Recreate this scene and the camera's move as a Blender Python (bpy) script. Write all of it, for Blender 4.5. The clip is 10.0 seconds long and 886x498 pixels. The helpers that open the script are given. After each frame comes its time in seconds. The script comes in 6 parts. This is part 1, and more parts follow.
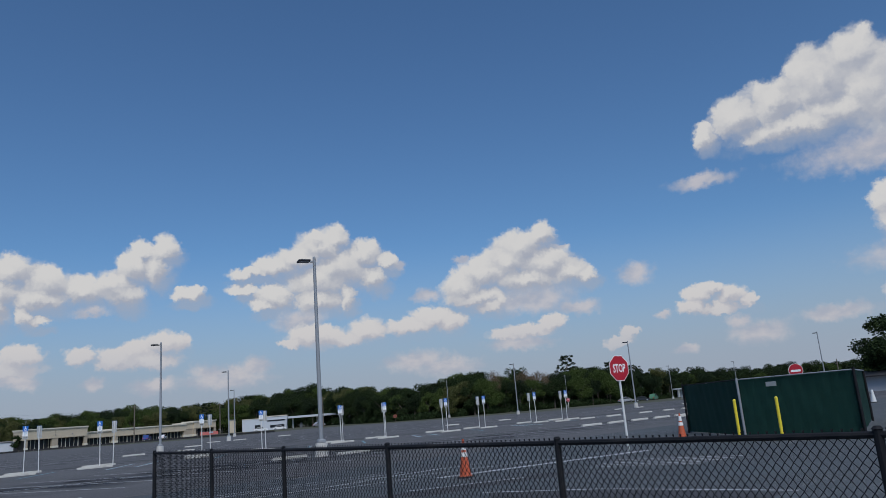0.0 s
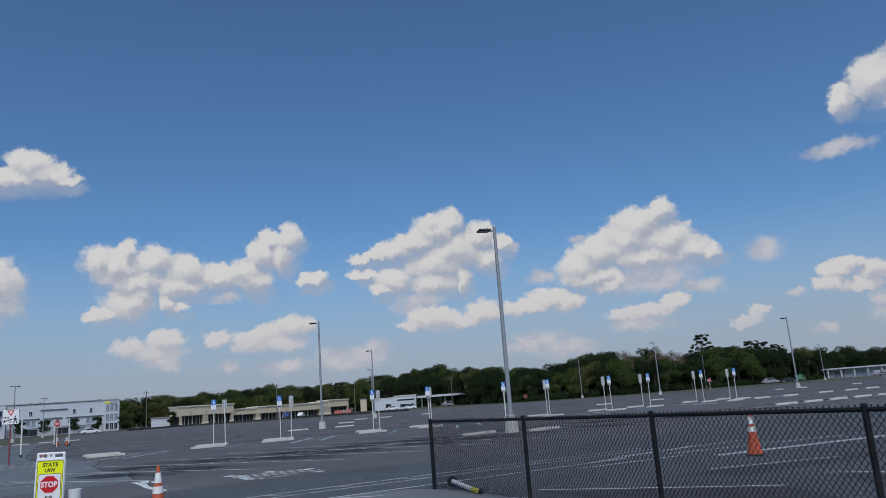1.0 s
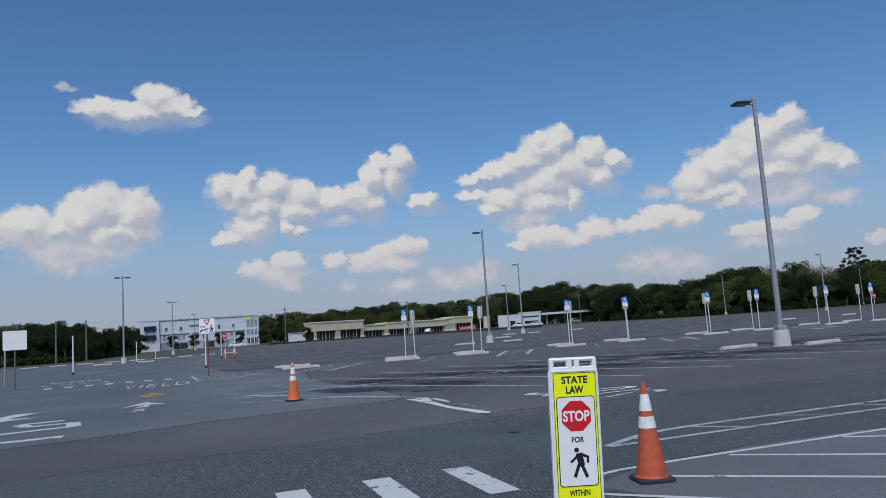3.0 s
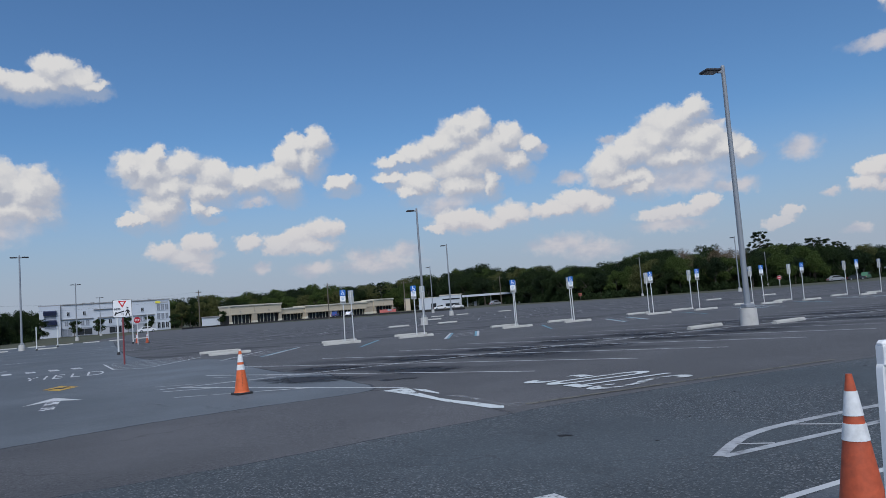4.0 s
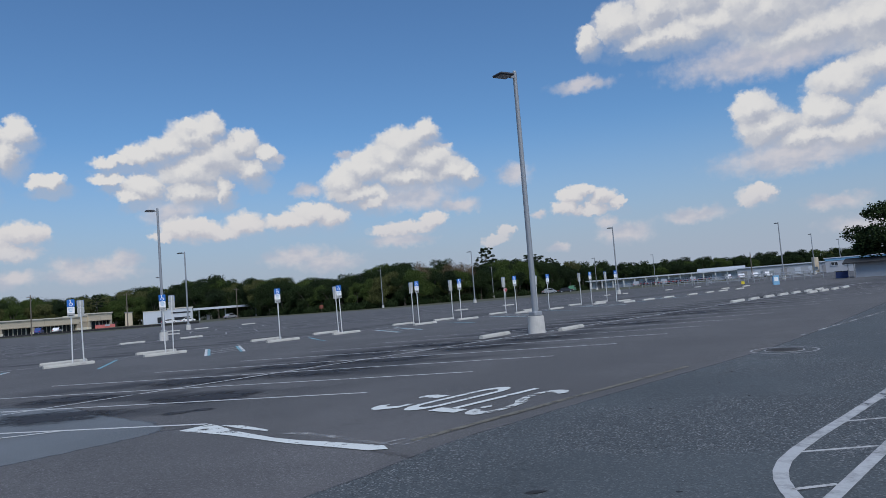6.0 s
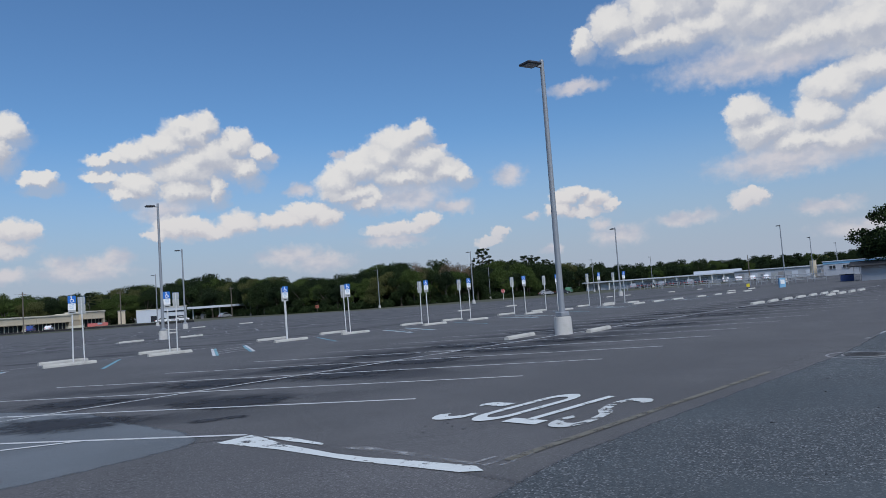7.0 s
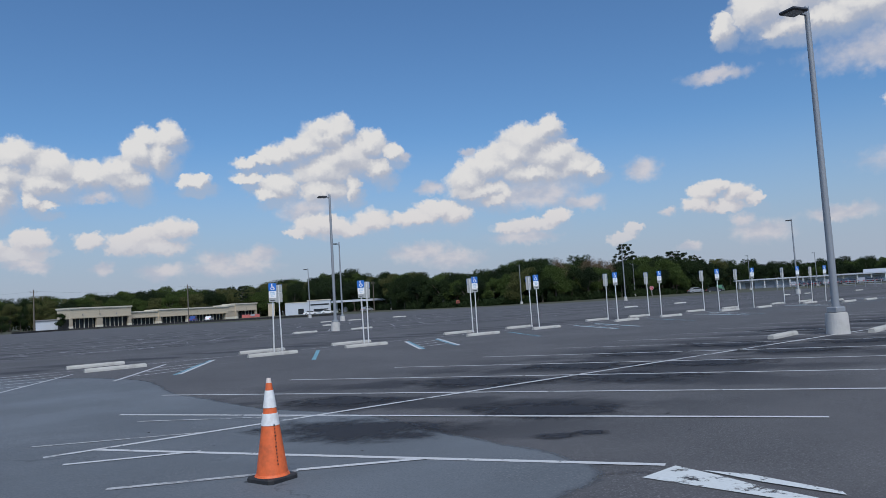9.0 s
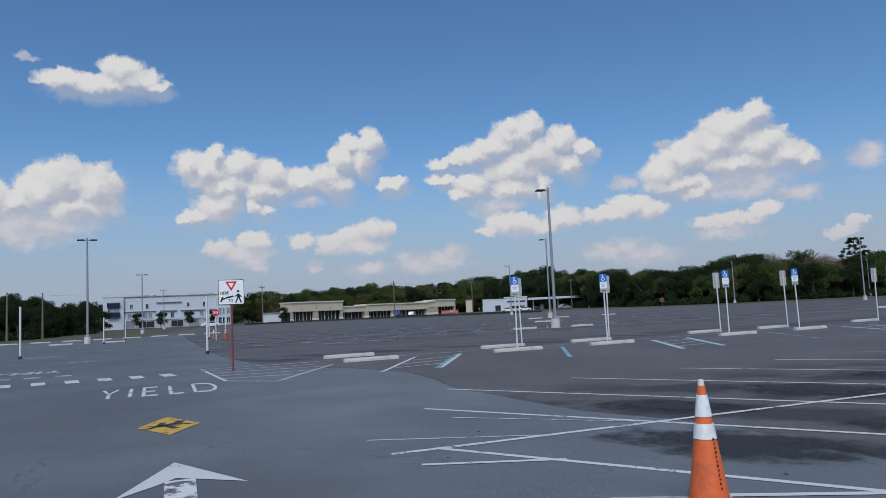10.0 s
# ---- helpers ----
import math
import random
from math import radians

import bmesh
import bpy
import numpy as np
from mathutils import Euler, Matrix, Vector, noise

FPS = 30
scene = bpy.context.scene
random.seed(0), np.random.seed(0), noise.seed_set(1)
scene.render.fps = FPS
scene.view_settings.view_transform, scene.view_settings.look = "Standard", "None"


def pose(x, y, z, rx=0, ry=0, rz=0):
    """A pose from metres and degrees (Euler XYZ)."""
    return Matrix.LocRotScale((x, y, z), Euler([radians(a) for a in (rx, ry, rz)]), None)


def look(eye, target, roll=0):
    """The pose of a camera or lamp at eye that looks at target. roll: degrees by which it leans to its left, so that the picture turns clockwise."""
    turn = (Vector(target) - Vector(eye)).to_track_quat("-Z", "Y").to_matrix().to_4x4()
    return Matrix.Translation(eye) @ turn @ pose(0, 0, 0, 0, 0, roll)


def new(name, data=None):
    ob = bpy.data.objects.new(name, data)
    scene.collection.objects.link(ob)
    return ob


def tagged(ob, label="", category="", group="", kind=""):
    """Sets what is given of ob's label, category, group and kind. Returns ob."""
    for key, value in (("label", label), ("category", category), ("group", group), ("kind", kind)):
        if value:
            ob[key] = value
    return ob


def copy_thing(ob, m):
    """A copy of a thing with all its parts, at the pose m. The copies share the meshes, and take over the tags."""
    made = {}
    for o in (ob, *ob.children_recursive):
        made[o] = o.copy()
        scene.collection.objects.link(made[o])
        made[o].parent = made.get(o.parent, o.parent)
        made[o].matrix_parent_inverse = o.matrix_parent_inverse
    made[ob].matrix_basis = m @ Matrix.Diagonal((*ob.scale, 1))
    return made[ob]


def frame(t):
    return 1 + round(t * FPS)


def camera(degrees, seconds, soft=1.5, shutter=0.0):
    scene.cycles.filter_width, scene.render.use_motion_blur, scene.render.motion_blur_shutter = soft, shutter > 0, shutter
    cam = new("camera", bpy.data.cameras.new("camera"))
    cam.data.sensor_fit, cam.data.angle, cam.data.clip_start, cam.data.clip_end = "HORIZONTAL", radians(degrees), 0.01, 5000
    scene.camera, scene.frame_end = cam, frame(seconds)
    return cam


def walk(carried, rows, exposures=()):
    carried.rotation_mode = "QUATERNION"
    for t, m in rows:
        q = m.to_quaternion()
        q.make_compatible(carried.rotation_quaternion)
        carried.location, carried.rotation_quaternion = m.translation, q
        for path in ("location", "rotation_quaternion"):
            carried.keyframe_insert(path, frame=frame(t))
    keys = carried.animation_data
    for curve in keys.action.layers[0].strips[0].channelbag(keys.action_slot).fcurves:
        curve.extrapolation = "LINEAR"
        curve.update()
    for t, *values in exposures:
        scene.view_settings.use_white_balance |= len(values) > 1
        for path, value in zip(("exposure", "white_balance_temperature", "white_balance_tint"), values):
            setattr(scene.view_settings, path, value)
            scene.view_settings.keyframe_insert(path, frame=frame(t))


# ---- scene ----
import itertools

# ---- camera ----
cam = camera(63.4, 10.0, soft=0.6)
PATH = [
 (0.0, (0.000, 0.000, 1.553), (102.79, 4.50, -36.50)),
 (0.5, (-0.891, 1.602, 1.539), (102.63, 4.34, -31.70)),
 (1.0, (-1.809, 3.216, 1.539), (102.03, 4.09, -27.23)),
 (1.5, (-2.645, 4.870, 1.550), (100.86, 3.94, -23.37)),
 (2.0, (-3.405, 6.543, 1.528), (99.23, 3.82, -20.31)),
 (2.5, (-3.984, 8.145, 1.520), (97.60, 3.95, -18.42)),
 (2.7, (-4.155, 8.764, 1.525), (96.99, 3.90, -18.14)),
 (3.8, (-4.705, 11.945, 1.529), (94.71, 4.22, -22.81)),
 (4.0, (-4.748, 12.431, 1.522), (94.42, 4.20, -25.01)),
 (4.5, (-4.770, 13.434, 1.533), (93.97, 4.31, -31.61)),
 (5.0, (-4.772, 14.270, 1.545), (93.79, 4.43, -38.65)),
 (5.5, (-4.718, 15.034, 1.530), (93.82, 4.50, -43.55)),
 (6.0, (-4.660, 15.696, 1.525), (93.82, 4.51, -46.01)),
 (7.5, (-4.447, 18.170, 1.530), (93.85, 4.06, -46.58)),
 (8.0, (-4.473, 19.190, 1.517), (93.93, 3.78, -44.80)),
 (8.5, (-4.639, 20.256, 1.514), (94.05, 3.65, -41.42)),
 (9.0, (-4.939, 21.269, 1.523), (94.25, 3.34, -36.26)),
 (9.5, (-5.386, 22.276, 1.526), (94.50, 3.07, -29.38)),
 (10.0, (-5.996, 23.308, 1.521), (94.85, 2.67, -21.10)),
]
walk(cam, [(t, pose(*p, *r)) for t, p, r in PATH], exposures=[(0.0, -0.15), (1.2, -0.12), (2.5, -0.08), (4.0, 0.0), (6.0, 0.05), (7.5, 0.10), (8.5, 0.10), (10.0, 0.02)])

# ---- light: a bright sky with scattered cumulus; the lot itself lies in the soft shade of a cloud ----
SUN_EL, SUN_AZ = 52.0, 205.0           # degrees; azimuth clockwise from +y
sun = new("sun", bpy.data.lights.new("sun", "SUN"))
sun.data.energy, sun.data.angle, sun.data.color = 2.9, radians(40), (1.0, 0.98, 0.96)
_a, _e = radians(SUN_AZ), radians(SUN_EL)
sun.matrix_world = look((60 * math.sin(_a) * math.cos(_e), 60 * math.cos(_a) * math.cos(_e), 60 * math.sin(_e)), (0, 0, 0))


class Nodes:
    """Short hand for building node trees."""
    def __init__(self, tree):
        self.tree = tree
        tree.nodes.clear()

    def node(self, kind, inputs=(), **props):
        n = self.tree.nodes.new(kind)
        for key, value in props.items():
            setattr(n, key, value)
        for key, value in dict(inputs).items():
            sock = n.inputs[key]
            if isinstance(value, bpy.types.NodeSocket):
                self.tree.links.new(value, sock)
            else:
                sock.default_value = value
        return n

    def math(self, op, a, b=0.0, c=0.0, clamp=False):
        return self.node("ShaderNodeMath", {0: a, 1: b, 2: c}, operation=op, use_clamp=clamp).outputs[0]

    def vec(self, op, a, b=(0, 0, 0), c=(0, 0, 0)):
        n = self.node("ShaderNodeVectorMath", {0: a, 1: b, 2: c}, operation=op)
        return n.outputs["Value"] if op in ("LENGTH", "DOT_PRODUCT", "DISTANCE") else n.outputs[0]

    def noise(self, vector, scale, detail=3.0, rough=0.55, colour=False):
        n = self.node("ShaderNodeTexNoise", {"Vector": vector, "Scale": scale, "Detail": detail, "Roughness": rough})
        return n.outputs["Color"] if colour else n.outputs["Fac"]

    def step(self, value, low, high, a=0.0, b=1.0):
        return self.node("ShaderNodeMapRange", {"Value": value, "From Min": low, "From Max": high, "To Min": a, "To Max": b},
                         interpolation_type="SMOOTHSTEP").outputs[0]

    def mix(self, fac, a, b, blend="MIX"):
        n = self.node("ShaderNodeMix", data_type="RGBA", blend_type=blend, clamp_factor=True)
        for sock, value in ((n.inputs[0], fac), (n.inputs[6], a), (n.inputs[7], b)):
            if isinstance(value, bpy.types.NodeSocket):
                self.tree.links.new(value, sock)
            else:
                sock.default_value = value if not isinstance(value, tuple) or len(value) == 4 else (*value, 1)
        return n.outputs[2]


# Clouds as groups of soft lobes: azimuth, elevation, half width, half height in degrees.
DENSE, THIN = [], []


def cloud(*lobes, thin=False):
    (THIN if thin else DENSE).extend(lobes)


cloud((-4.1, 17.2, 2.83, 0.78), (-2.8, 18.5, 1.35, 0.98), (-2.2, 17.8, 2.14, 0.87), (-0.5, 17.4, 1.2, 0.4), (-6.9, 17.3, 1.62, 0.69))
cloud((-6.7, 10.3, 2.14, 1.66), (-4.6, 9.8, 1.78, 1.82), (-8.1, 9.6, 1.46, 1.41), (-5.7, 8.5, 2.54, 0.96), (-9.9, 8.7, 1.67, 0.96), (-11.5, 8.8, 1.94, 1.51))
cloud((3.2, 11.4, 2.27, 1.46), (1.8, 11.8, 0.8, 1.04), (3.8, 12.4, 0.72, 0.99), (5.7, 11.8, 1.46, 1.15), (7.9, 10.9, 1.86, 1.34), (10.3, 10.5, 1.68, 1.04), (12.2, 10.8, 1.59, 1.13), (13.6, 12.4, 1.2, 1.25), (14.2, 13.4, 0.8, 0.85), (15.9, 13.6, 1.07, 1.01), (15.1, 12.1, 1.21, 1.31), (12.9, 10.2, 1.6, 0.91), (4.4, 10.3, 2.0, 1.1), (7.6, 9.9, 2.0, 0.9))
cloud((4.1, 8.7, 1.86, 1.15), (4.7, 9.4, 0.8, 0.77), (2.1, 7.9, 1.31, 0.47), (6.6, 8.8, 0.68, 0.73), (7.4, 8.3, 0.87, 0.34))
cloud((17.4, 10.1, 1.33, 0.51), (18.0, 10.4, 0.77, 0.46))
cloud((27.7, 13.5, 2.02, 1.29), (28.9, 14.1, 1.02, 0.93), (27.2, 14.3, 0.81, 0.64), (25.9, 12.7, 2.01, 0.99), (24.1, 12.1, 1.73, 0.93), (22.0, 11.6, 1.74, 0.47), (29.2, 11.8, 2.42, 1.57), (31.1, 12.7, 1.67, 1.17), (32.8, 12.1, 0.86, 0.68), (31.6, 11.0, 1.21, 0.99), (27.2, 10.7, 3.08, 1.31), (21.4, 10.3, 1.18, 0.47), (24.0, 9.7, 1.59, 1.1), (23.0, 9.1, 1.11, 0.52), (27.2, 9.4, 2.27, 1.05), (29.5, 9.5, 0.67, 1.05))
cloud((27.3, 6.5, 2.53, 0.95), (30.8, 6.7, 1.65, 1.01), (28.9, 6.2, 2.93, 0.69), (25.1, 6.0, 1.06, 0.37))
cloud((4.0, 5.5, 1.19, 0.86), (6.5, 5.8, 1.47, 0.83), (5.5, 5.0, 2.45, 0.63), (10.0, 5.7, 1.07, 0.6), (12.6, 5.5, 1.71, 0.86), (13.8, 6.1, 1.48, 0.77), (15.8, 6.5, 1.56, 0.93), (14.5, 5.4, 2.61, 0.67))
cloud((43.8, 12.3, 2.12, 1.39), (45.5, 13.0, 1.07, 0.99), (42.7, 11.4, 2.3, 1.4), (40.7, 10.7, 2.09, 1.37), (38.9, 9.6, 1.69, 1.28), (45.6, 10.9, 2.31, 1.39), (47.4, 10.1, 1.73, 1.04), (48.8, 9.7, 0.86, 0.66), (44.1, 9.8, 2.99, 0.97), (39.8, 8.7, 2.66, 0.74), (41.0, 7.9, 1.52, 0.54), (41.8, 8.2, 0.78, 0.59))
cloud((36.2, 7.3, 1.76, 0.9), (34.4, 6.8, 1.97, 0.7), (37.5, 6.9, 1.5, 0.85), (31.4, 6.6, 1.14, 0.76))
cloud((45.8, 6.2, 0.98, 0.63), (43.8, 5.7, 1.86, 0.54), (41.8, 5.5, 1.33, 0.49))
cloud((50.4, 4.2, 1.22, 0.47), (51.6, 4.9, 0.61, 0.47))
cloud((57.0, 7.1, 1.2, 0.8), (57.8, 7.4, 0.83, 0.62), (59.0, 6.8, 1.12, 0.79), (56.3, 6.3, 1.17, 0.58), (58.1, 5.9, 2.06, 0.44), (60.4, 6.3, 0.67, 0.43))
cloud((59.1, 18.8, 0.98, 0.9), (61.7, 19.6, 1.89, 1.52), (64.5, 20.1, 2.08, 1.79), (67.7, 20.8, 2.43, 2.33), (70.2, 22.0, 1.64, 1.53), (70.9, 19.5, 2.98, 2.74), (65.3, 18.1, 4.06, 0.94), (74.1, 19.3, 3.38, 2.82))
cloud((68.5, 18.5, 3.17, 1.17), (72.1, 18.7, 3.76, 2.26), (75.6, 16.4, 4.58, 1.34), (79.0, 16.3, 3.94, 2.16), (82.7, 14.7, 3.6, 2.44))
cloud((70.7, 11.8, 1.6, 1.28), (71.6, 10.4, 2.17, 1.44), (74.3, 9.3, 3.04, 0.95), (76.6, 12.7, 2.34, 1.14), (78.9, 13.5, 2.29, 1.1), (79.4, 10.1, 2.74, 1.86), (77.3, 9.2, 2.53, 1.22), (75.2, 10.9, 1.76, 1.4), (82.2, 9.7, 3.32, 2.89))
cloud((70.3, 5.6, 1.37, 0.82), (71.0, 5.8, 0.75, 0.57))
cloud((-8.5, 7.1, 3.09, 1.1), (-9.5, 6.2, 1.34, 0.62), (-9.0, 18.6, 0.69, 0.22), thin=True)
cloud((6.2, 4.2, 1.35, 0.44), (11.2, 3.9, 0.72, 0.4), (10.8, 8.9, 0.91, 0.3), (18.8, 4.2, 1.16, 0.68), (21.0, 4.0, 1.3, 0.63), (22.4, 4.4, 1.18, 0.68), (15.2, 3.5, 1.5, 0.57), (20.0, 3.5, 2.84, 0.47), (25.8, 7.7, 1.6, 0.79), (33.8, 11.7, 0.53, 0.36), thin=True)
cloud((52.4, 9.3, 1.19, 0.74), (36.0, 9.2, 1.01, 0.5), (38.9, 11.7, 0.62, 0.24), (47.6, 7.2, 1.61, 0.53), (44.4, 8.0, 2.97, 0.87), (47.1, 12.1, 0.65, 0.14), (43.0, 4.8, 2.16, 0.49), (55.5, 3.2, 0.73, 0.32), (54.2, 5.8, 0.52, 0.27), (59.4, 4.9, 0.76, 0.44), (60.7, 3.9, 1.67, 0.78), (34.8, 4.1, 2.26, 0.75), (37.2, 3.4, 2.23, 0.65), thin=True)
cloud((58.4, 15.5, 2.11, 0.46), thin=True)
cloud((65.8, 4.7, 2.1, 0.51), (75.3, 4.5, 1.92, 0.55), (72.9, 8.0, 4.38, 0.96), (71.3, 15.3, 5.3, 1.17), (77.7, 2.8, 2.98, 0.54), thin=True)

world = bpy.data.worlds.new("sky")
world.use_nodes = True
scene.world = world
w = Nodes(world.node_tree)
ray_dir = w.node("ShaderNodeTexCoord").outputs["Generated"]
xyz = w.node("ShaderNodeSeparateXYZ", {0: ray_dir}).outputs
azim = w.math("DEGREES", w.math("ARCTAN2", xyz[0], xyz[1]))
elev = w.math("DEGREES", w.math("ARCSINE", xyz[2]))
where = w.node("ShaderNodeCombineXYZ", {0: azim, 1: elev, 2: 0.0}).outputs[0]
roll_big = w.vec("MULTIPLY_ADD", w.noise(where, 0.6, 3.0, 0.55, colour=True), (1.6, 1.2, 0.0), (-0.8, -0.6, 0.0))
roll_small = w.vec("MULTIPLY_ADD", w.noise(where, 2.3, 4.0, 0.6, colour=True), (0.8, 0.66, 0.0), (-0.4, -0.33, 0.0))
billow = w.vec("ADD", roll_big, roll_small)
fine = w.noise(where, 1.3, 4.0, 0.5)


def lobes_at(vector, lobes, soft):
    nearest = None
    for a, e, rx, ry in lobes:
        q = w.vec("LENGTH", w.vec("MULTIPLY_ADD", vector, (1 / rx, 1 / ry, 0), (-a / rx, -e / ry, 0)))
        nearest = q if nearest is None else w.math("SMOOTH_MIN", nearest, q, soft)
    return w.math("SUBTRACT", 1.0, nearest)


def heads_at(vector):
    """Rounded cauliflower heads; about 0 on the mean."""
    n = w.node("ShaderNodeTexVoronoi", {"Vector": w.vec("MULTIPLY", vector, (0.8, 1.0, 0.0)), "Scale": 0.8, "Detail": 2.0, "Roughness": 0.5, "Smoothness": 0.7}, feature="SMOOTH_F1", normalize=True)
    return w.math("MULTIPLY_ADD", n.outputs["Distance"], -1.3, 0.44)


spot = w.vec("ADD", where, billow)
spot_above = w.vec("ADD", spot, (-0.32, 0.66, 0))
mass, mass_above = lobes_at(spot, DENSE, 0.14), lobes_at(spot_above, DENSE, 0.14)
heads, heads_above = heads_at(spot), heads_at(spot_above)
here = w.math("ADD", mass, heads)
above = w.math("ADD", mass_above, heads_above)
veil = w.math("ADD", lobes_at(w.vec("ADD", where, billow), THIN, 0.3), w.math("MULTIPLY_ADD", fine, 0.9, -0.45))
SKY_GAIN, HAZE = (0.0595, 0.085, 0.107), (0.325, 0.388, 0.498)
sky = w.node("ShaderNodeTexSky", sky_type="NISHITA", sun_disc=False, sun_elevation=_e, sun_rotation=_a, air_density=1.0, dust_density=0.6, ozone_density=2.0)
blue = w.mix(1.0, sky.outputs[0], SKY_GAIN, "MULTIPLY")
blue = w.mix(w.step(elev, 0.0, 14.0, 0.94, 0.0), blue, HAZE)
blue = w.mix(w.step(elev, 1.0, 7.0, 0.3, 0.0), blue, (0.40, 0.43, 0.51))
# sides that face up and to the sun are white, hollows and bases a bluish grey
slope = w.math("SUBTRACT", mass, mass_above)
relief = w.math("MULTIPLY_ADD", w.math("SUBTRACT", heads, heads_above), 0.7, slope)
mottle = w.math("MULTIPLY_ADD", w.noise(w.vec("ADD", where, roll_small), 0.8, 4.0, 0.55), 0.7, -0.35)
lit = w.step(w.math("ADD", relief, mottle), -0.50, 0.52)
puff = w.mix(lit, (0.40, 0.43, 0.51), (0.68, 0.675, 0.675))
puff = w.mix(w.step(elev, 3.0, 10.0, 0.7, 0.0), puff, (0.585, 0.555, 0.58))
under = w.math("MULTIPLY_ADD", w.math("MULTIPLY", slope, -1.0, 0.0, True), 0.75, 0.28)
cover = w.math("MULTIPLY", w.step(here, -0.17, under), w.step(elev, 1.0, 7.0, 0.35, 1.0))
sheer = w.math("MULTIPLY", w.step(veil, -0.6, 0.6, 0.0, 0.85), w.step(elev, 0.5, 4.0, 0.5, 1.0))
curl = w.noise(w.vec("MULTIPLY", where, (0.6, 1.0, 0)), 0.9, 4.0, 0.5)
mist = w.mix(w.step(curl, 0.34, 0.68), (0.43, 0.455, 0.54), (0.60, 0.575, 0.60))
tint = w.mix(w.math("MULTIPLY", w.step(above, -0.35, 0.6, 0.0, 0.6), w.step(elev, 4.0, 9.0)), blue, (0.37, 0.42, 0.52))
tint = w.mix(sheer, tint, mist)
tint = w.mix(cover, tint, puff)
out = w.node("ShaderNodeBackground", {"Color": tint, "Strength": 1.0})
w.node("ShaderNodeOutputWorld", {"Surface": out.outputs[0]})


# ---- materials ----
def shader(name):
    m = bpy.data.materials.new(name)
    m.use_nodes = True
    n = Nodes(m.node_tree)
    bsdf = n.node("ShaderNodeBsdfPrincipled")
    n.node("ShaderNodeOutputMaterial", {"Surface": bsdf.outputs[0]})
    return m, n, bsdf


def plug(n, bsdf, colour=None, rough=None, bump=None, depth=0.002, metal=None):
    if colour is not None:
        n.tree.links.new(colour, bsdf.inputs["Base Color"])
    if rough is not None:
        n.tree.links.new(rough, bsdf.inputs["Roughness"])
    if metal is not None:
        bsdf.inputs["Metallic"].default_value = metal
    if bump is not None:
        b = n.node("ShaderNodeBump", {"Height": bump, "Strength": 0.6, "Distance": depth})
        n.tree.links.new(b.outputs[0], bsdf.inputs["Normal"])


def plain(name, colour, rough=0.6, metal=0.0, grain=40.0, dirt=3.0, vary=0.18, stain=(0.12, 0.11, 0.10), bump=0.002, island=0.0):
    """A surface with fine grain, broader stains and a little relief."""
    m, n, bsdf = shader(name)
    spot = n.node("ShaderNodeTexCoord").outputs["Object"]
    g = n.noise(spot, grain, 3.0)
    d = n.noise(spot, dirt, 4.0, 0.6)
    col = n.mix(n.step(d, 0.45, 0.8, 0.0, vary), (*colour, 1), (*stain, 1))
    shade = n.math("MULTIPLY_ADD", g, vary * 1.2, 1.0 - vary * 0.6)
    if island:
        rnd = n.node("ShaderNodeNewGeometry").outputs["Random Per Island"]
        shade = n.math("MULTIPLY", shade, n.math("MULTIPLY_ADD", rnd, island, 1.0 - island / 2))
    col = n.mix(1.0, col, n.node("ShaderNodeCombineColor", {0: shade, 1: shade, 2: shade}).outputs[0], "MULTIPLY")
    plug(n, bsdf, col, n.math("MULTIPLY_ADD", d, 0.2, rough - 0.1, clamp=True), g if bump else None, bump, metal)
    return m


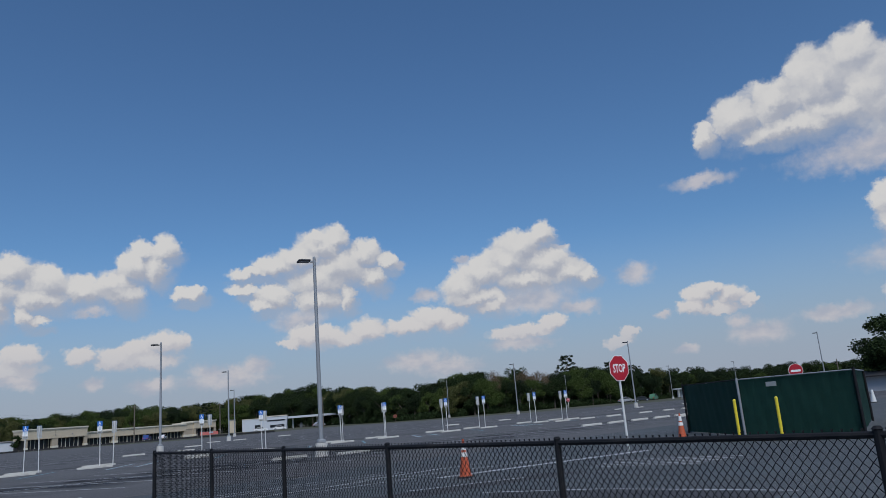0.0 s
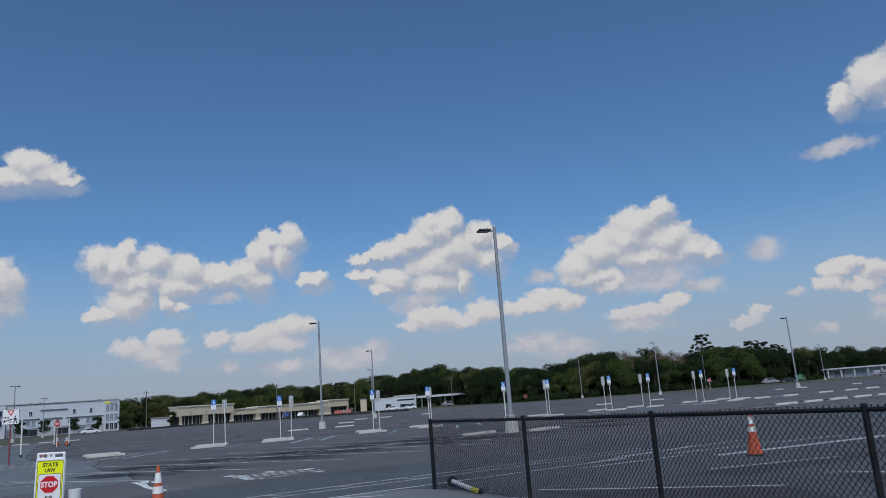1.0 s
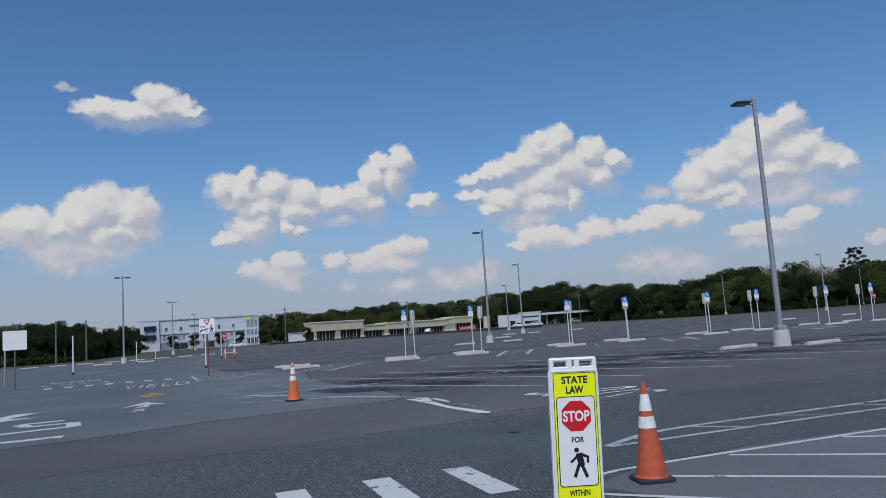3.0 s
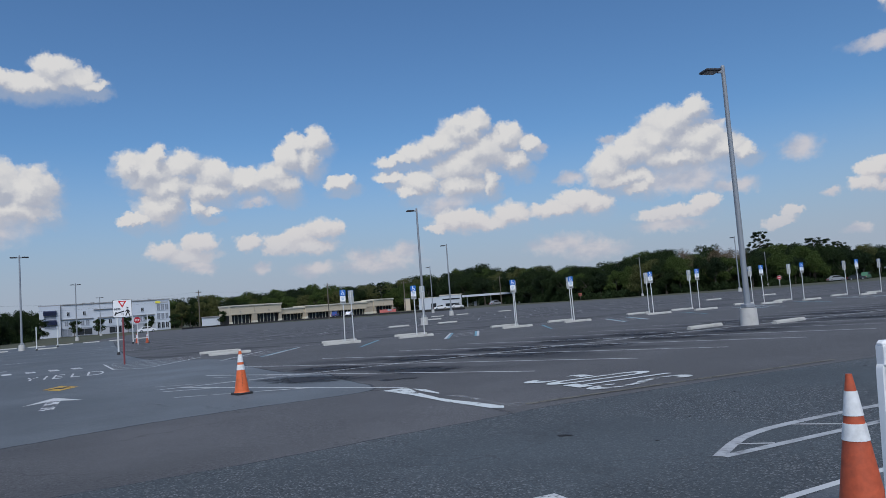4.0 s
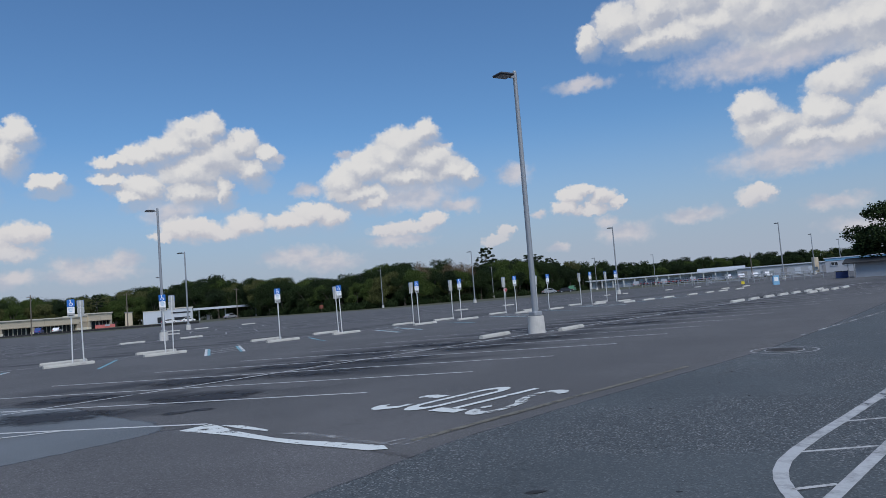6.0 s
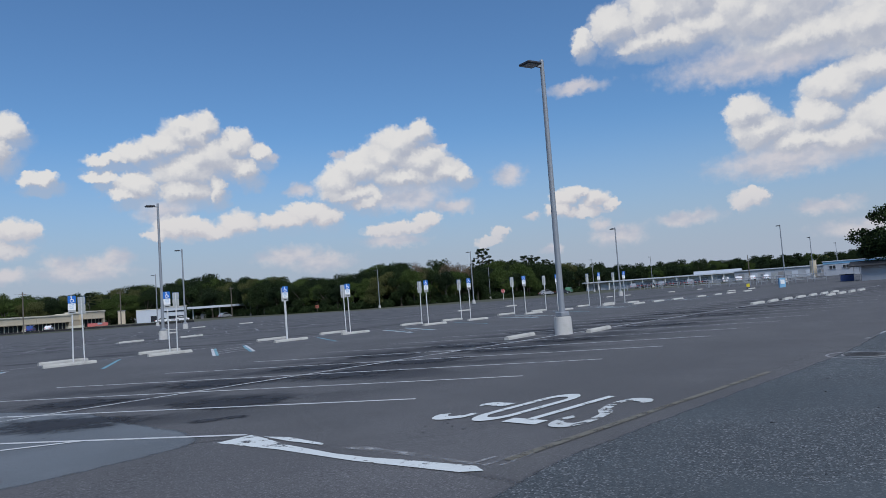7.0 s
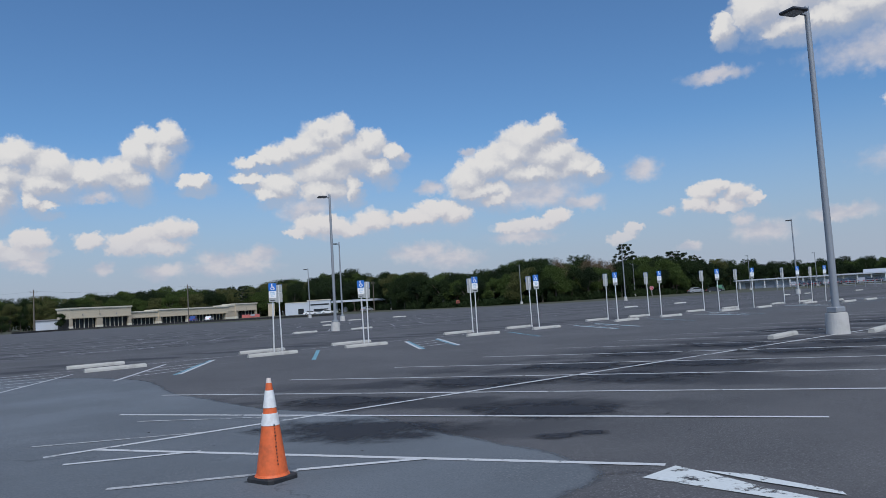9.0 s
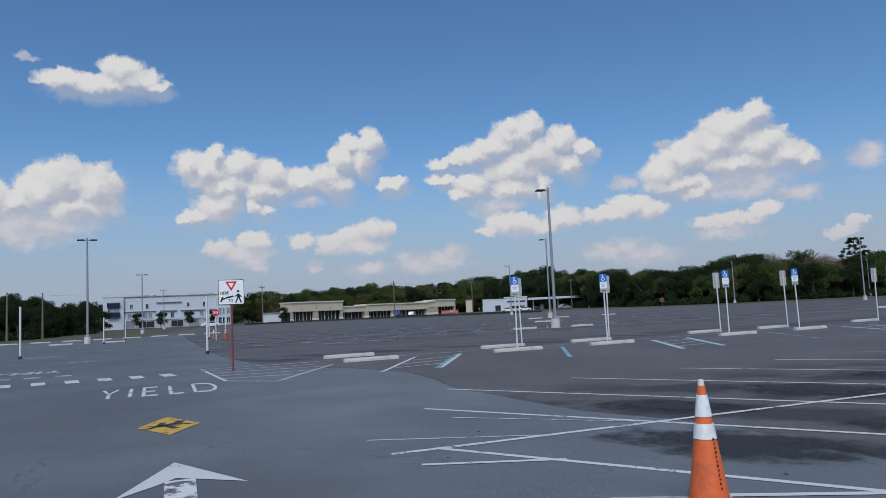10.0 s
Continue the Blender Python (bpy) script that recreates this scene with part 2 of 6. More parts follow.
def asphalt(name, base, specks, grain, rows=(), ravel=0.35, worn_rim=False, traffic=0.0):
    """Worn asphalt: aggregate, patchy bleaching, cracks, and the oil that parked cars have dropped along the stall rows."""
    m, n, bsdf = shader(name)
    spot = n.node("ShaderNodeTexCoord").outputs["Object"]
    xy = n.node("ShaderNodeSeparateXYZ", {0: spot}).outputs
    stone = n.node("ShaderNodeTexVoronoi", {"Vector": spot, "Scale": grain}).outputs["Color"]
    grit = n.noise(spot, grain * 0.55, 4.0, 0.7)
    patch = n.noise(spot, 0.35, 5.0, 0.62)
    wide = n.noise(n.vec("MULTIPLY", spot, (0.6, 1.5, 1)), 0.16, 4.0, 0.6)
    col = n.mix(n.step(patch, 0.35, 0.68), tuple(c * 0.84 for c in base), tuple(c * 1.14 for c in base))
    col = n.mix(n.step(wide, 0.42, 0.64, 0.0, 0.5), col, tuple(c * 0.68 for c in base))
    sp = n.node("ShaderNodeSeparateColor", {0: stone}).outputs[0]
    zone = n.step(n.noise(spot, 0.3, 3.0, 0.5), 0.40, 0.58, 0.3, 1.0)
    col = n.mix(n.math("MULTIPLY", n.step(sp, 0.70, 0.98, 0.0, specks), zone), col, (0.32, 0.32, 0.33))
    low = n.node("ShaderNodeSeparateColor", {0: stone}).outputs[1]
    col = n.mix(n.math("MULTIPLY", n.step(low, 0.55, 0.9, 0.0, min(1.0, specks * 1.5)), zone), col, tuple(c * 0.28 for c in base))
    col = n.mix(n.step(grit, 0.36, 0.52, 0.5, 0.0), col, tuple(c * 0.5 for c in base))
    if rows:
        band = None
        for yc, reach in rows:
            b = n.math("SUBTRACT", 1.0, n.math("DIVIDE", n.math("ABSOLUTE", n.math("SUBTRACT", xy[1], yc)), reach), clamp=True)
            band = b if band is None else n.math("MAXIMUM", band, b)
        drip = n.noise(n.vec("MULTIPLY", spot, (0.75, 1.0, 1)), 0.5, 5.0, 0.66)
        across = n.math("FLOORED_MODULO", n.math("MULTIPLY_ADD", xy[1], 0.621, n.math("ADD", xy[0], -18.91)), 2.71)
        centre = n.math("SUBTRACT", 1.0, n.math("DIVIDE", n.math("ABSOLUTE", n.math("SUBTRACT", across, 1.355)), 1.25), clamp=True)
        oil = n.step(n.math("ADD", drip, n.math("MULTIPLY_ADD", centre, 0.22, -0.11)), 0.43, 0.58)
        oil = n.math("MULTIPLY", oil, n.step(band, 0.05, 0.6))
        col = n.mix(n.math("MULTIPLY", oil, 0.82), col, (0.017, 0.017, 0.020))
        spots = n.noise(spot, 2.6, 4.0, 0.7)
        col = n.mix(n.math("MULTIPLY", n.step(spots, 0.66, 0.72, 0.0, 0.6), n.step(band, 0.0, 0.3)), col, (0.022, 0.022, 0.024))
    # ravelled areas, where the stones lie bare and the gaps between them are dark
    bare = n.math("MULTIPLY", n.step(n.noise(spot, 0.55, 4.0, 0.65), 0.50, 0.64), ravel)
    pits = n.step(n.noise(spot, 16.0, 3.0, 0.7), 0.36, 0.50, 1.0, 0.0)
    col = n.mix(n.math("MULTIPLY", bare, n.math("MULTIPLY", pits, 0.75)), col, tuple(c * 0.3 for c in base))
    chips = n.step(n.noise(spot, 30.0, 2.0, 0.6), 0.64, 0.72)
    col = n.mix(n.math("MULTIPLY", bare, n.math("MULTIPLY", chips, 0.5)), col, (0.30, 0.31, 0.33))
    crack = n.node("ShaderNodeTexVoronoi", {"Vector": n.vec("ADD", spot, n.vec("MULTIPLY", n.noise(spot, 1.1, 4.0, 0.6, True), (1.6, 1.6, 0))), "Scale": 0.16},
                   feature="DISTANCE_TO_EDGE").outputs["Distance"]
    line = n.math("MULTIPLY", n.step(crack, 0.0, 0.004, 0.4, 0.0), n.step(patch, 0.42, 0.55))
    col = n.mix(line, col, (0.02, 0.02, 0.02))
    if traffic:
        # darker towards -x, lighter towards +x; traffic is the strength of this ramp
        x_wavy = n.math("ADD", xy[0], n.math("MULTIPLY_ADD", n.noise(spot, 0.25, 3.0, 0.5), 5.0, -2.5))
        tone = n.step(x_wavy, -7.5, -1.5, 1.0 - traffic, 1.0 + traffic)
        col = n.mix(1.0, col, n.node("ShaderNodeCombineColor", {0: tone, 1: tone, 2: tone}).outputs[0], "MULTIPLY")
    plug(n, bsdf, col, n.math("MULTIPLY_ADD", grit, 0.2, 0.72), grit, 0.006)
    if worn_rim:
        rim = n.node("ShaderNodeAttribute", attribute_name="edge").outputs["Fac"]
        ragged = n.math("ADD", rim, n.math("MULTIPLY_ADD", n.noise(spot, 1.6, 6.0, 0.7), 0.9, -0.45))
        n.tree.links.new(n.step(ragged, 0.12, 0.62), bsdf.inputs["Alpha"])
    return m


def oil_splash(name):
    """Old oil soaked into asphalt: dense in the middle, ragged outside. Lies on a disc of radius 1."""
    m, n, bsdf = shader(name)
    spot = n.node("ShaderNodeTexCoord").outputs["Object"]
    place_ = n.node("ShaderNodeNewGeometry").outputs["Position"]
    r = n.math("SUBTRACT", 1.0, n.vec("LENGTH", spot))
    soak = n.math("ADD", n.math("MULTIPLY", r, 1.1), n.math("MULTIPLY_ADD", n.noise(place_, 1.7, 6.0, 0.68), 1.9, -1.05))
    n.tree.links.new(n.math("MULTIPLY", n.step(soak, 0.0, 0.75, 0.0, 0.9), n.step(r, 0.0, 0.25)), bsdf.inputs["Alpha"])
    g = n.noise(place_, 40.0, 3.0)
    plug(n, bsdf, n.mix(g, (0.010, 0.010, 0.013), (0.026, 0.026, 0.030)), None, g, 0.003)
    bsdf.inputs["Roughness"].default_value = 0.75
    return m


def road_paint(name, colour, wear, soft=0.10):
    """Thermoplastic paint, scuffed through to the asphalt in places."""
    m, n, bsdf = shader(name)
    spot = n.node("ShaderNodeNewGeometry").outputs["Position"]
    scuff = n.noise(spot, 4.0, 8.0, 0.74)
    rub = n.noise(spot, 0.7, 3.0)
    gone = n.step(n.math("MULTIPLY_ADD", rub, 0.5, n.math("SUBTRACT", scuff, 0.25)), 0.60 - wear, 0.60 - wear + soft)
    fleck = n.noise(spot, 45.0, 3.0)
    col = n.mix(n.math("MULTIPLY", fleck, 0.5), colour, tuple(c * 0.55 for c in colour))
    plug(n, bsdf, col, None, fleck, 0.002)
    bsdf.inputs["Roughness"].default_value = 0.7
    n.tree.links.new(n.math("SUBTRACT", 1.0, gone), bsdf.inputs["Alpha"])
    return m


ROWS = [(31.0, 5.6), (50.5, 2.8), (62.0, 3.4), (68.5, 3.4), (78.0, 3.4), (84.0, 3.4), (94.0, 3.6), (101.0, 3.6)]
M_LOT = asphalt("lot_asphalt", (0.091, 0.090, 0.093), 0.34, 95.0, ROWS)
M_ROAD = asphalt("coarse_road_asphalt", (0.058, 0.071, 0.080), 0.72, 68.0, (), 1.0, True)
M_LANE = asphalt("smooth_lane_asphalt", (0.115, 0.132, 0.148), 0.22, 75.0, (), 0.15, True, 0.12)
M_BAND = asphalt("dark_overlay_asphalt", (0.086, 0.085, 0.089), 0.3, 75.0, (), 1.0, True, 0.12)
M_APRON = asphalt("grey_apron_asphalt", (0.132, 0.145, 0.162), 0.2, 80.0, (), 0.4, True)
M_OIL = oil_splash("soaked_oil")
M_DARK_PATCH = asphalt("dark_patch_asphalt", (0.035, 0.036, 0.040), 0.12, 90.0)
M_WHITE_LINE = road_paint("white_line_paint", (0.55, 0.565, 0.575), 0.028)
M_BAR = road_paint("thick_bar_paint", (0.62, 0.66, 0.66), 0.035)
M_LETTER_OLD = road_paint("worn_letter_paint", (0.55, 0.58, 0.58), 0.13, 0.12)
M_ISLAND = road_paint("dirty_island_paint", (0.42, 0.44, 0.46), 0.21, 0.5)
M_OLD_LINE = road_paint("worn_line_paint", (0.46, 0.47, 0.48), 0.18, 0.3)
M_BLUE_LINE = road_paint("blue_line_paint", (0.16, 0.36, 0.44), 0.10, 0.2)
M_YELLOW_LINE = road_paint("faded_yellow_paint", (0.155, 0.145, 0.115), 0.22, 0.45)
M_YELLOW_SIGN = road_paint("yellow_marking_paint", (0.55, 0.34, 0.055), 0.06)
M_BLACK_LINE = road_paint("black_marking_paint", (0.03, 0.03, 0.03), 0.0)
M_CONCRETE = plain("pale_concrete", (0.50, 0.49, 0.47), 0.9, grain=30, dirt=2.2, vary=0.28, bump=0.004)
M_STOP = plain("wheel_stop_concrete", (0.43, 0.425, 0.40), 0.9, grain=35, dirt=3.0, vary=0.35, bump=0.004)
M_STEEL = plain("galvanised_steel", (0.27, 0.29, 0.315), 0.5, 0.2, grain=18, dirt=2.5, vary=0.12)
M_BRONZE = plain("dark_lamp_housing", (0.06, 0.06, 0.065), 0.45, 0.3)
M_LENS = plain("lamp_lens", (0.25, 0.26, 0.27), 0.25)
M_ORANGE = plain("orange_cone_plastic", (0.68, 0.130, 0.036), 0.6, grain=25, dirt=7, vary=0.45, stain=(0.16, 0.06, 0.035))
M_ORANGE_OLD = plain("dirty_orange_cone_plastic", (0.46, 0.085, 0.034), 0.65, grain=22, dirt=5, vary=0.6, stain=(0.10, 0.05, 0.04))
M_COLLAR = plain("white_reflective_collar", (0.72, 0.73, 0.73), 0.45, grain=30, dirt=9, vary=0.35, stain=(0.30, 0.29, 0.27))
M_TIP = plain("scuffed_cone_tip", (0.66, 0.58, 0.54), 0.6, vary=0.3)
M_RUBBER = plain("black_rubber", (0.016, 0.017, 0.02), 0.75, grain=50, dirt=8, vary=0.3, stain=(0.10, 0.10, 0.10))
M_WHITE = plain("white_plastic", (0.78, 0.79, 0.80), 0.45, vary=0.10)
M_SHEET_WHITE = plain("white_sign_sheeting", (0.80, 0.80, 0.80), 0.4, vary=0.05)
M_LIME = plain("fluorescent_yellow_sheeting", (0.90, 0.94, 0.005), 0.4, vary=0.03)
M_RED = plain("red_sign_sheeting", (0.60, 0.010, 0.018), 0.4, vary=0.06)
M_RED_OLD = plain("dull_red_sign_sheeting", (0.40, 0.008, 0.022), 0.5, vary=0.08)
M_BLUE = plain("blue_sign_sheeting", (0.012, 0.14, 0.52), 0.4, vary=0.05)
M_INK = plain("black_sign_ink", (0.012, 0.012, 0.014), 0.5, vary=0.05)
M_POST = plain("white_painted_post", (0.62, 0.63, 0.62), 0.55, grain=20, dirt=4, vary=0.2)
M_POST_RED = plain("red_painted_post", (0.22, 0.045, 0.05), 0.5)
M_POST_YELLOW = plain("yellow_painted_post", (0.75, 0.60, 0.04), 0.5)
M_ALU = plain("sign_back_aluminium", (0.42, 0.43, 0.42), 0.5, 0.4, vary=0.15)
M_FENCE = plain("black_vinyl_fence", (0.010, 0.011, 0.014), 0.75, vary=0.15)
M_FENCE.node_tree.nodes["Principled BSDF"].inputs["Specular IOR Level"].default_value = 0.2
M_GREEN = plain("green_privacy_screen", (0.010, 0.066, 0.050), 0.75, grain=70, dirt=1.5, vary=0.3, stain=(0.004, 0.03, 0.03), bump=0.004)
M_IRON = plain("rusty_cast_iron", (0.058, 0.058, 0.060), 0.8, 0.3)
M_GRASS = plain("dry_grass", (0.055, 0.058, 0.032), 0.95, grain=3, dirt=0.05, vary=0.4, stain=(0.12, 0.10, 0.05), bump=0.0)
M_BARK = plain("tree_bark", (0.10, 0.085, 0.07), 0.95, grain=8, vary=0.3)
M_WOODPOLE = plain("weathered_wood_pole", (0.14, 0.12, 0.10), 0.9, grain=8, vary=0.25)
M_STUCCO = plain("beige_stucco", (0.52, 0.45, 0.34), 0.9, grain=2, dirt=0.3, vary=0.15)
M_STUCCO_DARK = plain("tan_stucco_band", (0.40, 0.34, 0.26), 0.9, grain=2, dirt=0.3, vary=0.15)
M_CORNICE = plain("pale_cornice", (0.62, 0.58, 0.48), 0.85, grain=2, dirt=0.3, vary=0.12)
M_WALL_WHITE = plain("white_wall_panel", (0.48, 0.52, 0.58), 0.7, grain=1.5, dirt=0.2, vary=0.12)
M_WALL_GREY = plain("grey_wall_panel", (0.36, 0.38, 0.42), 0.7, grain=1.5, dirt=0.2, vary=0.12)
M_NAVY = plain("navy_awning", (0.02, 0.03, 0.08), 0.6)
M_DARKGLASS = plain("dark_window_glass", (0.02, 0.024, 0.03), 0.12, vary=0.1, bump=0)
# pale panes: the sky's reflection is put into their base colour
M_PALEGLASS = plain("sky_pale_glass", (0.20, 0.22, 0.26), 0.3, vary=0.1, bump=0)
M_SHOPGLASS = plain("shaded_shop_glass", (0.012, 0.013, 0.015), 0.5, vary=0.1, bump=0)
M_ROOF = plain("grey_roof_edge", (0.25, 0.25, 0.26), 0.8)
M_PINK = plain("coral_banner", (0.72, 0.20, 0.18), 0.7)
M_SIGNRED = plain("dull_orange_red_sheeting", (0.38, 0.10, 0.07), 0.6)
M_SILT = plain("black_silt_fence", (0.02, 0.02, 0.022), 0.8)
M_TURQ = plain("pale_blue_panel", (0.20, 0.42, 0.62), 0.6)
M_CARWHITE = plain("white_car_paint", (0.75, 0.76, 0.78), 0.25, vary=0.05, bump=0)
M_CARDARK = plain("dark_car_paint", (0.03, 0.035, 0.045), 0.25, vary=0.05, bump=0)
M_CARGREY = plain("silver_car_paint", (0.35, 0.37, 0.40), 0.3, 0.3, vary=0.05, bump=0)
M_CARGREEN = plain("bright_green_car_paint", (0.06, 0.17, 0.10), 0.45, vary=0.05, bump=0)
M_CARBLUE = plain("blue_car_paint", (0.03, 0.06, 0.20), 0.3, vary=0.05, bump=0)
M_LEAF_DARK = plain("dark_oak_leaves", (0.022, 0.036, 0.014), 0.8, grain=2, dirt=0.4, vary=0.3, stain=(0.02, 0.03, 0.012), bump=0, island=0.55)
M_LEAF_GREEN = plain("green_leaves", (0.051, 0.076, 0.022), 0.8, grain=2, dirt=0.4, vary=0.3, stain=(0.04, 0.06, 0.02), bump=0, island=0.5)
M_LEAF_OLIVE = plain("olive_spring_leaves", (0.081, 0.089, 0.034), 0.8, grain=2, dirt=0.4, vary=0.3, stain=(0.05, 0.05, 0.02), bump=0, island=0.5)
M_LEAF_BROWN = plain("bare_brown_twigs", (0.115, 0.085, 0.055), 0.9, grain=2, dirt=0.4, vary=0.3, stain=(0.06, 0.05, 0.03), bump=0, island=0.7)
M_PINE = plain("dark_pine_needles", (0.019, 0.031, 0.015), 0.85, grain=2, dirt=0.4, vary=0.3, stain=(0.015, 0.02, 0.012), bump=0, island=0.55)
for m in (M_LEAF_DARK, M_LEAF_GREEN, M_LEAF_OLIVE, M_LEAF_BROWN, M_PINE):
    m.node_tree.nodes["Principled BSDF"].inputs["Specular IOR Level"].default_value = 0.06


# ---- building blocks ----
def part(name, bm, material, parent=None, label=""):
    """One mesh object from a bmesh (or a mesh), under a thing or a part."""
    if isinstance(bm, bmesh.types.BMesh):
        me = bpy.data.meshes.new(name)
        bm.normal_update()
        bm.to_mesh(me)
        bm.free()
    else:
        me = bm
    if not me.materials:
        me.materials.append(material)
    ob = new(name, me)
    ob.parent = parent
    if label:
        tagged(ob, label)
    return ob


def thing(name, label, category, m=Matrix(), group="", kind=""):
    ob = new(name)
    ob.empty_display_size = 0.2
    ob.matrix_world = m
    return tagged(ob, label, category, group, kind)


def box(bm, size, centre, turn=None, bevel=0.0):
    m = Matrix.Translation(centre) @ (turn.to_4x4() if turn else Matrix()) @ Matrix.Diagonal((*size, 1))
    got = bmesh.ops.create_cube(bm, size=1.0, matrix=m)["verts"]
    if bevel:
        edges = list({e for v in got for e in v.link_edges})
        bmesh.ops.bevel(bm, geom=edges, offset=bevel, segments=1, affect="EDGES", profile=0.5)
    return bm


def boxes(*rows):
    bm = bmesh.new()
    for size, centre in rows:
        box(bm, size, centre)
    return bm


def tube(bm, a, b, r1, r2=None, segs=10):
    a, b = Vector(a), Vector(b)
    d = b - a
    m = Matrix.Translation((a + b) / 2) @ d.to_track_quat("Z", "Y").to_matrix().to_4x4()
    bmesh.ops.create_cone(bm, cap_ends=True, segments=segs, radius1=r1, radius2=r1 if r2 is None else r2, depth=d.length, matrix=m)
    return bm


def sheet(points, z=0.0, bm=None):
    """A flat polygon on the ground."""
    bm = bm or bmesh.new()
    f = bm.faces.new([bm.verts.new((x, y, z)) for x, y in points])
    f.normal_update()
    if f.normal.z < 0:
        f.normal_flip()
    return bm


def soft_sheet(points, z, edge):
    """A flat piece of surfacing with a curving outline and an "edge" value that falls to 0 along its rim."""
    curve, n = [], len(points)
    for i in range(n):
        p0, p1, p2, p3 = (Vector(points[(i + k) % n]) for k in (-1, 0, 1, 2))
        steps = 1 if (p2 - p1).length > 25 else 4
        for s in range(steps):
            u = s / steps
            if steps == 1:
                curve.append(p1)
            else:
                t0, t1 = ((p2 - p0) / 2, (p3 - p1) / 2)
                t0, t1 = (v * min(1.0, (p2 - p1).length / max(v.length, 1e-6)) for v in (t0, t1))
                curve.append(p1 * (2 * u ** 3 - 3 * u ** 2 + 1) + t0 * (u ** 3 - 2 * u ** 2 + u) + p2 * (3 * u ** 2 - 2 * u ** 3) + t1 * (u ** 3 - u ** 2))
    bm = sheet([tuple(p) for p in curve], z)
    rim = bm.verts.layers.float.new("edge")
    outer = set(bm.verts)
    bmesh.ops.inset_region(bm, faces=bm.faces[:], thickness=edge, use_even_offset=True, use_boundary=True)
    for v in bm.verts:
        v[rim] = 0.0 if v.is_boundary else 1.0
    return bm


def slab(points, z0, z1, bm=None):
    """An upright prism over a polygon."""
    bm = bm or bmesh.new()
    low = [bm.verts.new((x, y, z0)) for x, y in points]
    top = [bm.verts.new((x, y, z1)) for x, y in points]
    n = len(points)
    bm.faces.new(low[::-1])
    bm.faces.new(top)
    for i in range(n):
        bm.faces.new((low[i], low[(i + 1) % n], top[(i + 1) % n], top[i]))
    bmesh.ops.recalc_face_normals(bm, faces=bm.faces)
    return bm


def smooth(ob):
    ob.data.polygons.foreach_set("use_smooth", [True] * len(ob.data.polygons))
    ob.data.set_sharp_from_angle(angle=radians(40))
    return ob


def lettering(text, width, height, bold=0.02):
    """A mesh of the built-in font, scaled to width by height, centred, reading along x with its top towards +y."""
    cu = bpy.data.curves.new("lettering", "FONT")
    cu.body, cu.resolution_u, cu.offset = text, 3, bold
    ob = bpy.data.objects.new("lettering", cu)
    scene.collection.objects.link(ob)
    bpy.context.view_layer.update()
    me = bpy.data.meshes.new_from_object(ob.evaluated_get(bpy.context.evaluated_depsgraph_get()))
    bpy.data.objects.remove(ob)
    co = np.empty(len(me.vertices) * 3)
    me.vertices.foreach_get("co", co)
    co = co.reshape(-1, 3)
    lo, hi = co.min(0), co.max(0)
    co[:, 0] = ((co[:, 0] - lo[0]) / (hi[0] - lo[0]) - 0.5) * width
    co[:, 1] = ((co[:, 1] - lo[1]) / (hi[1] - lo[1]) - 0.5) * height
    co[:, 2] = 0
    me.vertices.foreach_set("co", co.ravel())
    me.update()
    return me


def stripe(a, b, width):
    """The four corners of a painted line from a to b."""
    a, b = Vector(a), Vector(b)
    n = (b - a).normalized().orthogonal() * width / 2
    return [a - n, b - n, b + n, a + n]


PAINTED = [0]


def paint(name, points, material, label, category="road marking", z=0.0072, group=""):
    """A flat painted shape; each one lies a hair above the last, so that none share a plane."""
    PAINTED[0] += 1
    ob = part(name, sheet([(p[0], p[1]) for p in points], z + 0.0002 * (PAINTED[0] % 16)), material)
    return tagged(ob, label, category, group, "structure")


def line(a, b, width=0.1, material=None, label="thin white painted parking line on asphalt", z=0.0072, name="parking_line", group="parking lines"):
    return paint(name, stripe(a, b, width), material or M_WHITE_LINE, label, "parking line", z, group)


# ---- ground ----
g = sheet([(-3000, -3000), (3000, -3000), (3000, 3000), (-3000, 3000)], -0.06)
tagged(part("ground", g, M_GRASS), "dry grassy ground that reaches the horizon", "ground", kind="structure")
g = slab([(-90, -70), (300, -70), (300, 72), (190, 82), (104, 109), (92, 132), (88, 176), (50, 160), (24, 214), (4, 214), (-8, 118), (-90, 104)], -0.2, 0.0)
tagged(part("parking_lot", g, M_LOT), "huge empty parking lot of worn dark grey asphalt with oil stains", "parking lot", kind="structure")
g = soft_sheet([(-60, 18.2), (-9, 19.4), (-4.0, 19.7), (-2.4, 19.9), (0.0, 20.3), (0.25, 22.8), (0.15, 25.2), (-0.25, 25.6), (-1.3, 25.8), (-2.6, 25.6), (-4.2, 25.3), (-7.4, 24.2), (-20, 23.2), (-60, 22.8)], 0.0015, 0.35)
tagged(part("asphalt_band", g, M_BAND), "dark brownish overlay strip of asphalt across the lane", "road", kind="structure")
g = soft_sheet([(-60, 22.0), (-20, 22.6), (-7.4, 23.6), (-4.2, 24.7), (-2.6, 25.0), (-1.3, 25.15), (-0.6, 25.25), (-0.05, 25.6), (0.15, 26.6), (0.15, 28.5), (0.3, 30.2), (-0.35, 32.5), (-0.5, 34.6), (-0.6, 36.5), (-0.2, 40.3), (-1.0, 43.5),
                (-2.5, 46.0), (-3.4, 52.0), (-3.8, 60), (-4.0, 80), (-4.0, 112), (-11, 116), (-60, 108)], 0.003, 0.32)
tagged(part("lane", g, M_LANE), "smooth bluish grey asphalt lane leading away", "road", kind="structure")
